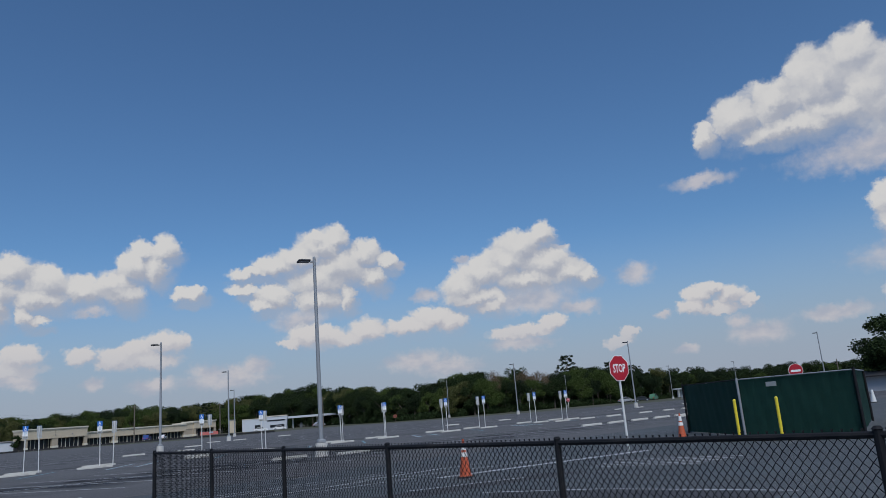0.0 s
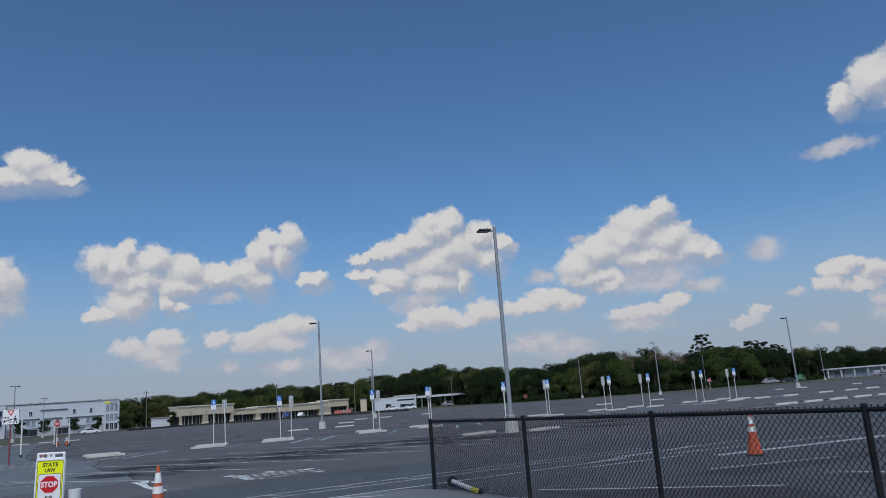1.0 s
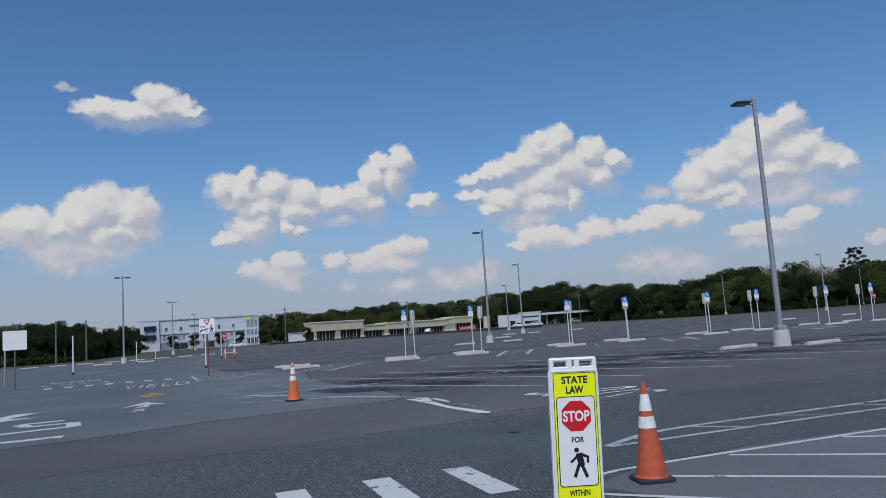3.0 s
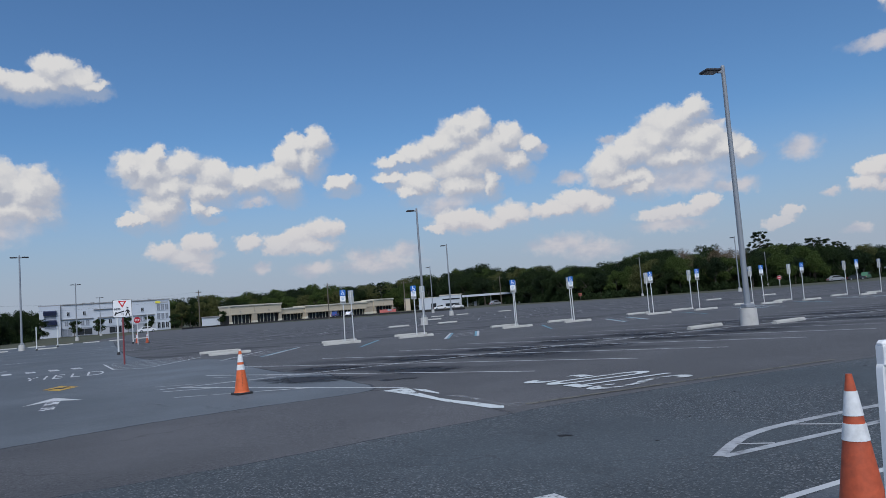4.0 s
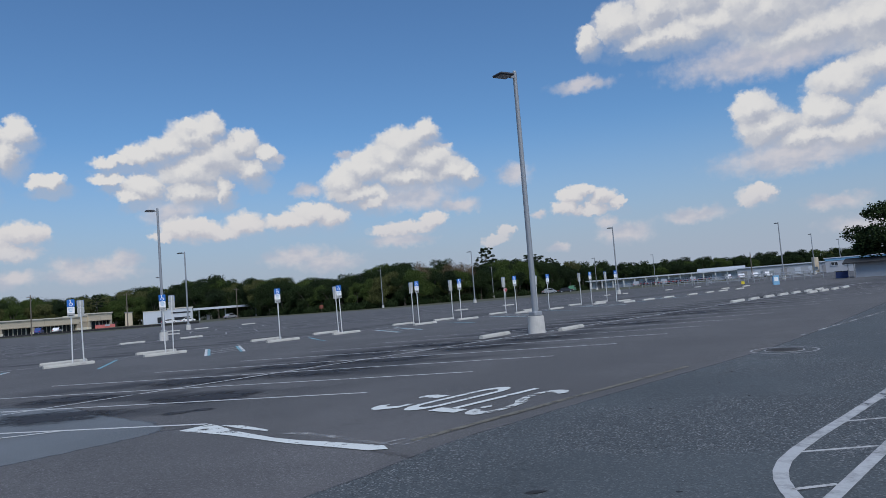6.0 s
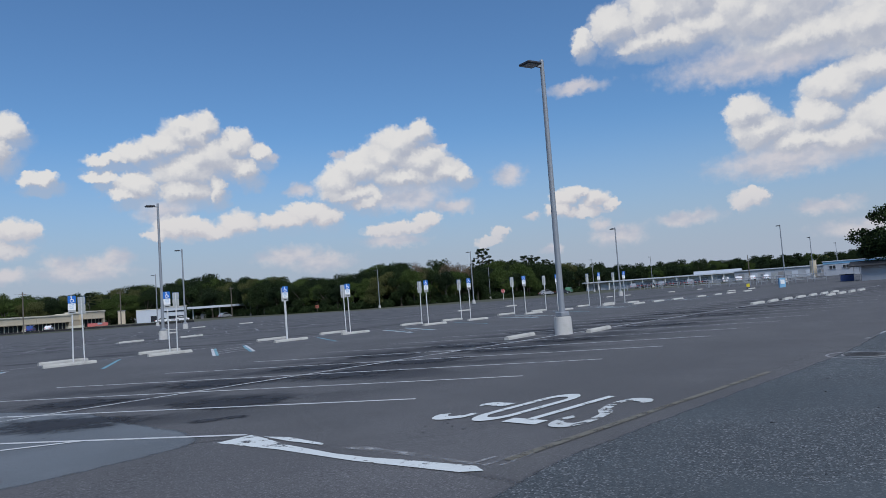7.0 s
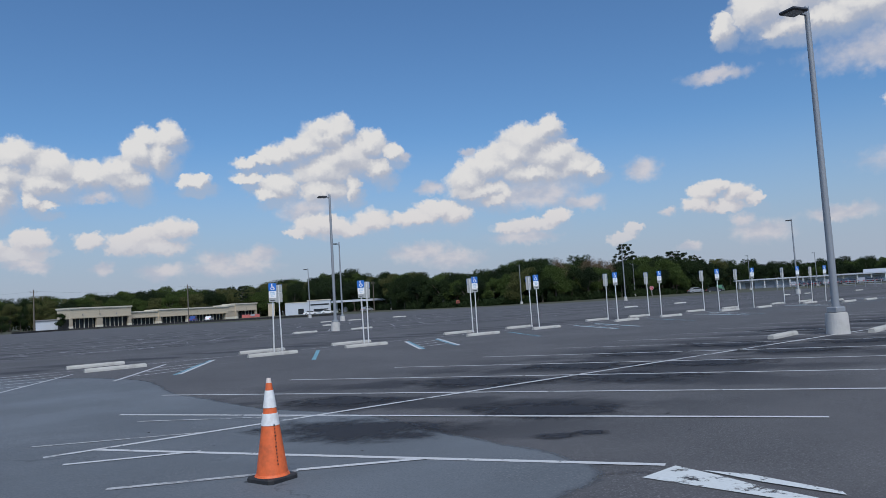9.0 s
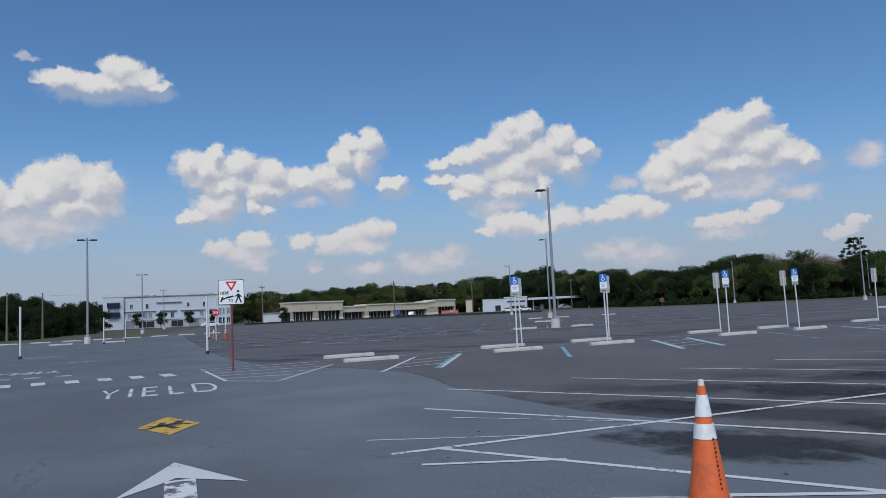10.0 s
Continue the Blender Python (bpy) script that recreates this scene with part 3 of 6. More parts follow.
g = soft_sheet([(-60, -60), (60, -60), (60, 24.5), (30, 22.9), (13.5, 21.35), (9.1, 21.1), (3.7, 21.15), (0.9, 21.1), (-0.5, 20.85), (-1.7, 20.7), (-2.4, 20.55), (-4.0, 20.35), (-9, 20.0), (-60, 19.0)], 0.0045, 0.16)
tagged(part("road", g, M_ROAD), "coarse bluish grey asphalt road along the lot", "road", kind="structure")
g = soft_sheet([(-1.2, 15.7), (4.1, 16.0), (4.2, 11.0), (2.6, 11.5)], 0.006, 0.25)
tagged(part("apron", g, M_APRON), "smoother pale grey asphalt before the fence", "road", kind="structure")

# ---- painted markings ----
SLANT = 0.632
for k in range(-1, 22):
    x = 0.31 if k < 0 else 3.24 + 2.74 * k
    top = (30.9 if k < 0 else 34.0 if k == 0 else 36.3)
    line((x, 25.3), (x - SLANT * (top - 25.3), top), 0.09, M_WHITE_LINE if k < 5 else M_OLD_LINE)
line((-3.75, 30.85), (62.0, 31.25), 0.10, label="long white painted line between two rows of stalls")
line((-3.76, 31.83), (-1.83, 30.86), 0.06, M_OLD_LINE)
line((-3.65, 30.17), (-2.34, 29.6), 0.08, M_WHITE_LINE)
line((-3.54, 28.52), (-2.0, 27.76), 0.085, M_OLD_LINE)
line((-2.0, 27.8), (-0.89, 27.2), 0.085)
line((-2.25, 32.85), (-0.43, 31.0), 0.06, M_OLD_LINE)
# the far rows, faint with distance
for yc, xs in ((65.5, range(-2, 30)), (81.0, range(-2, 28)), (97.0, range(0, 26))):
    for k in xs:
        x = 2.71 * k + (yc * 0.31) % 2.7
        line((x + 3.0, yc - 5.4), (x, yc), 0.10, M_OLD_LINE)
        line((x, yc), (x + 3.0, yc + 5.4), 0.10, M_OLD_LINE)
    line((-6, yc), (80, yc), 0.10, M_OLD_LINE)
# accessible stalls: hatched aisles with blue and white edges
LEAN = 0.53
for i, xc in enumerate((-0.02, 9.5, 19.4, 29.3, 39.2, 49.1)):
    for side in (-0.82, 0.82):
        a, b = (xc + side, 41.25), (xc + side + LEAN * 4.9, 46.15)
        line(a, b, 0.11, M_WHITE_LINE)
        if i or side > 0:
            s = 0.13 if side < 0 else -0.13
            line((a[0] + s, a[1]), (b[0] + s, b[1]), 0.11, M_BLUE_LINE, "pale blue painted line of an accessible stall", name="blue_line", group="blue stall lines")
    for j in range(1, 4):
        y = 41.25 + 1.22 * j
        x = xc + LEAN * (y - 41.25)
        line((x - 0.78, y - 0.2), (x + 0.78, y + 0.2), 0.08, M_WHITE_LINE, "white hatching of an access aisle")
    x = xc + 4.85
    line((x, 41.4), (x + LEAN * 4.6, 46.0), 0.13, M_BLUE_LINE, "pale blue painted line of an accessible stall", name="blue_line", group="blue stall lines")
line((-3.5, 47.3), (62, 47.3), 0.10, M_OLD_LINE)
# hatched corner round the yield sign
for a, b in (((-4.95, 47.3), (-4.6, 42.2)), ((-4.6, 42.2), (-3.5, 41.0)), ((-3.5, 41.0), (-1.1, 45.6)), ((-4.65, 43.0), (-2.6, 42.7)),
             ((-4.7, 44.1), (-2.0, 43.8)), ((-4.75, 45.3), (-1.4, 44.9)), ((-4.85, 46.4), (-1.3, 46.0)), ((-4.95, 47.3), (-1.6, 47.2))):
    line(a, b, 0.085, M_WHITE_LINE, "worn white hatching round a sign post")

# worn white bar at the mouth of the aisle and the faded ghost beside it
bar = [(-0.17, 25.17), (0.33, 25.21), (0.27, 24.77), (0.17, 24.3), (0.12, 23.3), (0.16, 22.8), (0.25, 22.4), (0.38, 21.6), (0.28, 21.42), (0.14, 21.58), (-0.01, 22.84), (-0.04, 24.1)]
paint("stop_bar", bar, M_BAR, "thick white painted bar, worn at its edges")
paint("stop_bar", [(0.33, 24.95), (0.45, 24.6), (0.41, 23.86), (0.34, 23.8), (0.30, 24.4)], M_BAR, "worn edge of a thick white bar")
M_GHOST = road_paint("ghost_paint", (0.42, 0.43, 0.44), 0.30, 0.35)
paint("stop_bar", [(0.33, 23.45), (0.50, 23.3), (0.52, 22.4), (0.46, 21.6), (0.40, 21.7), (0.40, 22.6)], M_GHOST, "faded remains of a white bar")
for a, b in (((0.42, 21.55), (1.05, 21.5)), ((0.45, 21.7), (0.75, 21.66)), ((0.5, 21.40), (1.0, 21.43))):
    line(a, b, 0.05, M_GHOST, "faded remains of a white line")


def pen_stroke(points, across=0.11, along=0.27):
    """A painted stroke with a pen that is wider along the road (x) than across it (y)."""
    sc = [Vector((x / along, y / across)) for x, y in points]
    left, right = [], []
    for k, p in enumerate(sc):
        d = (sc[min(k + 1, len(sc) - 1)] - sc[max(k - 1, 0)]).normalized()
        nrm = Vector((-d.y, d.x)) * 0.5
        left.append((p + nrm) * 1.0)
        right.append((p - nrm) * 1.0)
    bm = bmesh.new()
    rows = [(bm.verts.new((a.x * along, a.y * across, 0)), bm.verts.new((b.x * along, b.y * across, 0))) for a, b in zip(left, right)]
    for (a, b), (c, d) in zip(rows, rows[1:]):
        f = bm.faces.new((a, c, d, b))
        f.normal_update()
        if f.normal.z < 0:
            f.normal_flip()
    return bm


def arc(cx, cy, rx, ry, a0, a1, n=8):
    return [(cx + rx * math.cos(radians(a0 + (a1 - a0) * k / n)), cy + ry * math.sin(radians(a0 + (a1 - a0) * k / n))) for k in range(n + 1)]


stop_text = thing("stop_marking", "white STOP lettering painted on the asphalt, worn at its last letter", "road marking", pose(0, 0, 0.0106), kind="structure")
part("letter", pen_stroke(arc(2.62, 22.00, 0.34, 0.15, 60, 180) + arc(2.62, 21.93, 0.34, 0.12, 180, 290) + [(3.1, 21.88), (3.35, 22.05)] + arc(3.85, 22.02, 0.30, 0.13, 120, 0, 6) + arc(3.85, 21.93, 0.28, 0.13, 0, -70, 4)), M_LETTER_OLD, stop_text)
tee = pen_stroke([(2.32, 22.27), (2.32, 22.76)])
part("letter", tee, M_BAR, stop_text)
part("letter_stem", pen_stroke([(2.42, 22.52), (4.30, 22.50)]), M_BAR, stop_text)
part("letter", pen_stroke(arc(2.62, 23.10, 0.38, 0.18, 90, 270, 10) + arc(3.82, 23.10, 0.38, 0.18, -90, 90, 10) + [(2.62, 23.28)]), M_BAR, stop_text)
part("letter", pen_stroke([(2.55, 23.47), (2.3, 23.46)] + arc(2.42, 23.66, 0.30, 0.17, 225, 100, 6)), M_BAR, stop_text)
part("letter_stem", pen_stroke(arc(2.92, 23.72, 0.32, 0.14, 60, -20, 5) + [(3.24, 23.46)]), M_BAR, stop_text)
line((0.68, 21.48), (3.3, 21.45), 0.11, M_YELLOW_LINE, "faded yellow painted line", name="yellow_line", group="yellow lines")
line((3.3, 21.46), (7.2, 21.4), 0.10, M_YELLOW_LINE, "faded yellow painted line", name="yellow_line", group="yellow lines")
line((12.9, 21.35), (20.7, 21.4), 0.08, M_GHOST, "faint pale painted line")

# lines round the crossing beside the fence
for a, b in (((-1.2, 15.9), (-0.5, 16.1)), ((-0.5, 16.1), (0.3, 16.15)), ((0.3, 16.15), (4.9, 16.2)), ((4.9, 16.2), (9.5, 16.3)), ((0.8, 16.05), (4.6, 13.0)), ((-0.3, 15.6), (3.8, 12.4)),
             ((2.4, 16.1), (3.2, 15.5)), ((-1.3, 15.5), (2.6, 11.6)), ((5.2, 13.6), (6.1, 12.4)), ((6.1, 12.4), (7.5, 10.65)), ((9.0, 11.1), (10.1, 9.1)), ((10.1, 9.1), (10.8, 5.9)), ((8.4, 16.3), (12.6, 17.1)), ((9.6, 16.8), (13.8, 16.9)), ((10.5, 16.1), (15.6, 15.2)), ((7.6, 15.6), (10.4, 15.5)), ((8.6, 13.1), (11.2, 12.3))):
    line(a, b, 0.075, M_WHITE_LINE, "white painted line beside the fence")
line((10.6, 14.75), (17.6, 13.85), 0.24, M_WHITE_LINE, "broad white painted line beyond the fence")
for k in range(5):
    line((13.2 + 0.42 * k, 12.3 + 0.12 * k), (14.3 + 0.42 * k, 9.9), 0.13, M_OLD_LINE, "white stroke of worn lettering beyond the fence")
# dark flat polygons laid over the road, all of one darker asphalt tone
tar = [[(5.0, 13.4), (6.0, 12.3), (7.4, 10.55), (6.9, 9.3), (5.3, 9.6)], [(9.0, 10.9), (10.0, 9.0), (10.6, 6.0), (8.0, 5.5), (7.2, 8.6)], [(7.6, 13.0), (12.2, 12.4), (12.6, 11.6), (8.2, 11.9)]]
for pts in tar:
    tagged(part("dark_patch", sheet(pts, 0.0065), M_DARK_PATCH), "dark flat patch on the road beyond the fence", "road", kind="structure")
for k in range(7):
    x = -1.82 - 0.88 * k
    paint("crosswalk_bar", [(x - 0.15, 17.25 - 0.02 * k), (x + 0.15, 17.25 - 0.02 * k), (x + 0.17, 15.9), (x - 0.13, 15.9)], M_WHITE_LINE, "white painted crosswalk bar", "crosswalk", group="crosswalk bars")

# lane markings: yield, diamond, arrow
yield_text = thing("yield_marking", "white YIELD lettering painted on the lane", "road marking", pose(0, 0, 0.0106), kind="structure")
LOW, TOP, MID = 39.9, 41.95, 40.9
for strokes in ([[(-7.34, TOP), (-7.17, MID), (-7.02, TOP)], [(-7.17, MID + 0.1), (-7.13, LOW)]], [[(-6.75, TOP), (-6.71, LOW)]],
                [[(-6.44, LOW - 0.14), (-6.47, TOP + 0.14)], [(-6.44, TOP), (-6.18, TOP)], [(-6.43, MID), (-6.22, MID)], [(-6.42, LOW), (-6.16, LOW)]],
                [[(-5.92, TOP), (-5.89, LOW - 0.14)], [(-5.87, LOW), (-5.63, LOW)]],
                [[(-5.40, LOW - 0.14), (-5.40, TOP + 0.14)], [(-5.38, TOP)] + arc(-5.16, MID, 0.22, TOP - MID, 80, -80, 10) + [(-5.38, LOW)]]):
    for k, points in enumerate(strokes):
        part("letter" if k == 0 else "letter_stroke", pen_stroke(points, 0.28, 0.075), M_WHITE_LINE, yield_text)
yt = tagged(part("yield_marking", lettering("YIELD", 2.6, 1.15), M_WHITE_LINE), "white YIELD lettering facing the other way", "road marking", kind="structure")
yt.matrix_world = pose(-10.6, 51.7, 0.0108, 0, 0, 180)
for k in range(7):
    x = -5.95 - 0.83 * k
    paint("yield_square", stripe((x - 0.17, 45.9), (x + 0.17, 45.95), 1.15), M_WHITE_LINE, "white square of a yield line", group="yield line squares")
for k in range(4):
    x = -9.0 - 0.85 * k
    paint("yield_square", stripe((x - 0.24, 48.9), (x + 0.24, 48.95), 0.6), M_OLD_LINE, "white square of a yield line", group="yield line squares")
paint("yellow_diamond", [(-6.40, 34.88), (-5.99, 35.90), (-5.52, 34.84), (-5.96, 33.90)], M_YELLOW_SIGN, "yellow painted diamond with a black symbol")
symbol = bmesh.new()
for a, b, wd in (((-6.14, 34.80), (-5.84, 35.02), 0.17), ((-5.86, 35.0), (-5.78, 35.28), 0.13), ((-6.12, 34.85), (-6.26, 34.62), 0.10), ((-6.02, 34.86), (-5.86, 34.48), 0.10), ((-6.04, 35.22), (-6.10, 34.9), 0.09), ((-5.80, 34.98), (-5.66, 34.80), 0.08)):
    sheet([tuple(p)[:2] for p in stripe(a, b, wd)], 0.0125, symbol)
tagged(part("diamond_symbol", symbol, M_BLACK_LINE), "black painted symbol of plain bars on a yellow diamond", "road marking", kind="structure")
paint("lane_arrow", [(-5.92, 31.80), (-5.29, 30.42), (-5.70, 30.78), (-5.92, 30.95), (-6.08, 30.72), (-6.45, 30.30)], M_WHITE_LINE, "white painted arrow head on the lane")
paint("lane_arrow", [(-5.74, 30.84), (-6.02, 30.84), (-6.04, 28.9), (-5.77, 28.9)], road_paint("nearly_gone_paint", (0.6, 0.61, 0.62), 0.14), "worn away shaft of a white arrow")
# the opposite lane: a bar, a broad stroke and an arrow
paint("lane_bar", stripe((-10.2, 24.55), (-6.85, 24.75), 0.34), M_WHITE_LINE, "white painted bar on the lane")
for a, b in (((-8.9, 26.2), (-6.95, 26.6)), ((-6.95, 26.6), (-7.1, 27.5)), ((-7.1, 27.5), (-8.0, 27.5)), ((-8.0, 27.5), (-8.3, 28.2)), ((-8.3, 28.2), (-7.4, 28.3)), ((-9.2, 26.5), (-9.7, 28.2)), ((-10.0, 26.3), (-10.4, 28.2))):
    paint("lane_stroke", stripe(a, b, 0.28), M_WHITE_LINE, "broad white stroke of worn lane lettering", group="lane strokes")
paint("lane_arrow", [(-9.9, 29.2), (-8.2, 29.9), (-9.0, 30.2), (-8.5, 31.6), (-9.1, 31.6), (-9.6, 30.2), (-10.4, 30.0)], M_WHITE_LINE, "white painted arrow in the opposite lane")
for a, b in (((-13.0, 66.0), (-11.0, 67.2)), ((-9.5, 72), (-8.6, 72.2)), ((-5.6, 74), (-4.7, 74.2)), ((-20, 91.5), (-12.5, 91.5)), ((1.5, 62), (6.5, 62)), ((3, 72), (9, 72)), ((-1, 86), (4, 86)), ((-10.5, 58), (-8.8, 58.4))):
    line(a, b, 0.3, M_OLD_LINE, "short white painted dash")

# pointed white outline on the road, one broad line round its tip and a narrower one along its lower side
tip = pen_stroke([(11.5, 17.98), (5.9, 17.95), (3.2, 17.92), (2.3, 17.92), (1.75, 17.90), (1.35, 17.86), (1.05, 17.79), (0.80, 17.70), (0.55, 17.57), (0.30, 17.42), (0.10, 17.30)], 0.112, 0.112)
o = tagged(part("island_line", tip, M_ISLAND), "broad white painted outline of a pointed island", "road marking", kind="structure")
o.location.z = 0.0092
side = pen_stroke([(0.12, 17.27), (1.8, 17.31), (3.6, 17.36), (11.5, 17.40)], 0.10, 0.10)
o = tagged(part("island_line", side, M_ISLAND), "white painted lower line of a pointed island", "road marking", kind="structure")
o.location.z = 0.0098
for a, b in (((0.58, 17.56), (0.85, 17.34)), ((1.66, 17.9), (2.16, 17.38)), ((3.1, 17.9), (3.6, 17.4)), ((4.5, 17.93), (5.0, 17.42)), ((6.0, 17.95), (6.5, 17.43)), ((7.4, 17.95), (7.9, 17.43)), ((8.8, 17.95), (9.3, 17.43))):
    line(a, b, 0.05, M_OLD_LINE, "thin white hatching inside the painted island", name="island_line", group="island outline")

# small dark tar spots and flecks of old sealant
frng = random.Random(17)
M_SPOT = plain("dark_tar_spot", (0.022, 0.022, 0.025), 0.7, grain=30, dirt=8, vary=0.3, bump=0.002)


def tar_spots(count, x0, x1, y0, y1, r0, r1):
    """Uneven small splashes, flat on the asphalt."""
    bm = bmesh.new()
    for _ in range(count):
        cx, cy, r = frng.uniform(x0, x1), frng.uniform(y0, y1), frng.uniform(r0, r1)
        n, turn_ = frng.randint(6, 9), frng.uniform(0, 6.3)
        stretch = frng.uniform(0.5, 1.0)
        pts = []
        for k in range(n):
            a = 2 * math.pi * k / n
            q = r * frng.uniform(0.55, 1.1)
            u, v = q * math.cos(a), q * math.sin(a) * stretch
            pts.append((cx + u * math.cos(turn_) - v * math.sin(turn_), cy + u * math.sin(turn_) + v * math.cos(turn_)))
        sheet(pts, 0.0068, bm)
    return tagged(part("tar_spots", bm, M_SPOT), "scattered small dark tar spots on the asphalt", "tar spots", kind="stuff")


tar_spots(170, 1.0, 2.7, 22.3, 23.6, 0.006, 0.020)
tar_spots(26, -3.0, 9.0, 25.6, 33.0, 0.02, 0.05)
tar_spots(60, -4.0, 8.0, 15.8, 20.6, 0.010, 0.032)
tar_spots(16, -7.0, -1.0, 26.0, 37.0, 0.01, 0.03)

# manhole cover
mh = thing("manhole_cover", "rusty round cast iron manhole cover flush with the asphalt", "manhole", pose(9.7, 20.65, 0.0045))
def flat_ring(r0, r1, z, segs=40):
    bm = bmesh.new()
    loops = [[bm.verts.new((r * math.cos(2 * math.pi * i / segs), r * math.sin(2 * math.pi * i / segs), h)) for i in range(segs)] for r, h in ((r0, 0), (r0, z), (r1, z), (r1, 0))]
    for a, b in zip(loops, loops[1:]):
        for i in range(segs):
            k = (i + 1) % segs
            bm.faces.new((a[i], b[i], b[k], a[k]))
    bmesh.ops.recalc_face_normals(bm, faces=bm.faces)
    return bm


def flat_disc(segs=28):
    bm = bmesh.new()
    bm.faces.new([bm.verts.new((math.cos(2 * math.pi * k / segs), math.sin(2 * math.pi * k / segs), 0)) for k in range(segs)])
    return bm


part("outer_ring", flat_ring(0.57, 0.61, 0.003), M_ROOF, mh, "pale painted ring round the cover")
part("rim", flat_ring(0.33, 0.36, 0.006), M_ROOF, mh)
lid = bmesh.new()
bmesh.ops.create_cone(lid, cap_ends=True, segments=32, radius1=0.33, radius2=0.32, depth=0.016, matrix=Matrix.Translation((0, 0, 0.006)))
for i in range(-2, 3):
    box(lid, (0.03, 0.5 - abs(i) * 0.1, 0.006), (i * 0.1, 0, 0.016))
part("lid", lid, M_IRON, mh)


# oil stains in the stalls
for x, y, rx, ry in ((-0.5, 29.3, 0.9, 1.5), (0.7, 31.9, 0.7, 1.2), (1.9, 28.4, 0.8, 1.3), (0.7, 27.0, 0.22, 0.3), (1.05, 26.8, 0.16, 0.2), (3.6, 31.9, 0.9, 1.6), (5.4, 29.9, 1.0, 1.5), (6.6, 32.2, 1.0, 1.5), (8.0, 30.0, 0.9, 1.5),
                     (9.4, 32.6, 1.0, 1.4), (11.0, 29.8, 0.9, 1.5), (12.2, 32.2, 1.0, 1.6), (13.7, 29.6, 0.9, 1.3), (17.6, 33.2, 1.0, 1.6), (19.4, 29.4, 0.9, 1.4), (22.3, 32.3, 1.0, 1.6), (25.0, 29.6, 1.0, 1.5), (27.6, 32.4, 1.0, 1.5), (31.0, 30.0, 1.0, 1.6)):
    o = tagged(part("oil_stain", flat_disc(), M_OIL), "dark ragged oil stain soaked into the asphalt", "oil stain", "oil stains", "structure")
    o.matrix_world = pose(x, y, 0.0046 + 0.0002 * ((x * 7) % 9), 0, 0, 30) @ Matrix.Diagonal((rx * 1.25, ry * 1.25, 1, 1))
# scraps on the road
scrap = random.Random(6)
for x, y, s in ((-0.29, 19.1, 0.16), (1.0, 13.6, 0.10), (38.4, 31.6, 0.5), (3.2, 20.0, 0.06), (5.4, 20.1, 0.06), (6.6, 20.4, 0.07), (1.4, 19.0, 0.05), (2.2, 19.4, 0.05), (0.2, 18.2, 0.05), (4.4, 19.3, 0.05), (3.7, 22.1, 0.04), (-2.4, 31.6, 0.05)):
    b = bmesh.new()
    bmesh.ops.create_icosphere(b, subdivisions=2, radius=s * (0.55 if s < 0.3 else 1), matrix=Matrix.Diagonal((1.0, 0.4, 0.16, 1)))
    for v in b.verts:
        v.co *= scrap.uniform(0.75, 1.2)
    o = tagged(part("scrap", b, M_RUBBER), "small dark scrap of rubber lying on the asphalt", "debris", "scraps on the asphalt")
    o.matrix_world = pose(x, y, 0.006, 0, 0, scrap.uniform(0, 180))


# ---- concrete wheel stops ----
def stop_mesh():
    bm = bmesh.new()
    prof = [(-0.09, 0.0), (-0.085, 0.06), (-0.055, 0.118), (0.055, 0.118), (0.085, 0.06), (0.09, 0.0)]
    ends = []
    for x, k in ((-0.92, 0.86), (-0.87, 1.0), (0.87, 1.0), (0.92, 0.86)):
        ends.append([bm.verts.new((x, y, z * (k if z > 0.1 else 1))) for y, z in prof])
    for a, b in zip(ends, ends[1:]):
        for i in range(len(prof)):
            j = (i + 1) % len(prof)
            bm.faces.new((a[i], a[j], b[j], b[i]))
    bm.faces.new(ends[0])
    bm.faces.new(ends[-1][::-1])
    bmesh.ops.recalc_face_normals(bm, faces=bm.faces)
    return bm


first_stop = tagged(part("wheel_stop", stop_mesh(), M_STOP), "pale weathered concrete wheel stop on asphalt", "wheel stop", "concrete wheel stops")
first_stop.matrix_world = pose(0.2, 46.0, 0, 0, 0, 3)
stop_rng = random.Random(4)


def wheel_stop(x, y, turn=0.0):
    o = copy_thing(first_stop, pose(x, y, 0, 0, 0, turn + stop_rng.uniform(-2.5, 2.5)))
    return o


wheel_stop(0.1, 48.6, 3)
SIGNS = ((5.74, 46.52), (9.6, 46.59), (15.52, 46.67), (19.59, 46.89), (25.6, 47.05), (29.39, 47.06), (35.2, 47.1), (39.1, 47.12), (45.0, 47.15), (48.9, 47.2))
BACKS = ((6.66, 47.91), (10.61, 47.97), (16.66, 48.41), (20.46, 48.33), (26.6, 48.6), (30.25, 48.6), (35.85, 48.6), (39.7, 48.6), (45.7, 48.6), (49.7, 48.6))
for (x, y), (bx, by) in zip(SIGNS, BACKS):
    wheel_stop(x - 0.45, y - 0.95, 2)
    wheel_stop(bx - 0.75, by + 0.15, 2)
for x, y in ((14.7, 32.0), (17.2, 30.5), (16.2, 65.9), (20.2, 65.3), (33.8, 97), (37.4, 97), (78, 65.7), (82, 65.3), (-14.5, 94.2), (-10.3, 94)):
    wheel_stop(x, y, 8)
for i in range(7):
    wheel_stop(34.6 + 2.3 * i, 31.4 - 0.02 * i, 4)
    if i > 2:
        wheel_stop(35.4 + 2.3 * i, 29.9, 4)
for x in (44.5, 47.6, 51.0, 55.5, 59.0, 62.0, 66.0):
    wheel_stop(x, 43.6, 3)
for i in range(9):
    wheel_stop(-24.0 + 2.9 * i, 107.5 + 0.75 * i, 14)
for x, y in ((72.0, 47.5), (78.0, 47.6), (88.0, 62.0), (96.0, 61.5), (50.0, 66.0), (58.0, 66.2), (26.0, 81.0), (44.0, 97.4)):
    wheel_stop(x, y, 0)


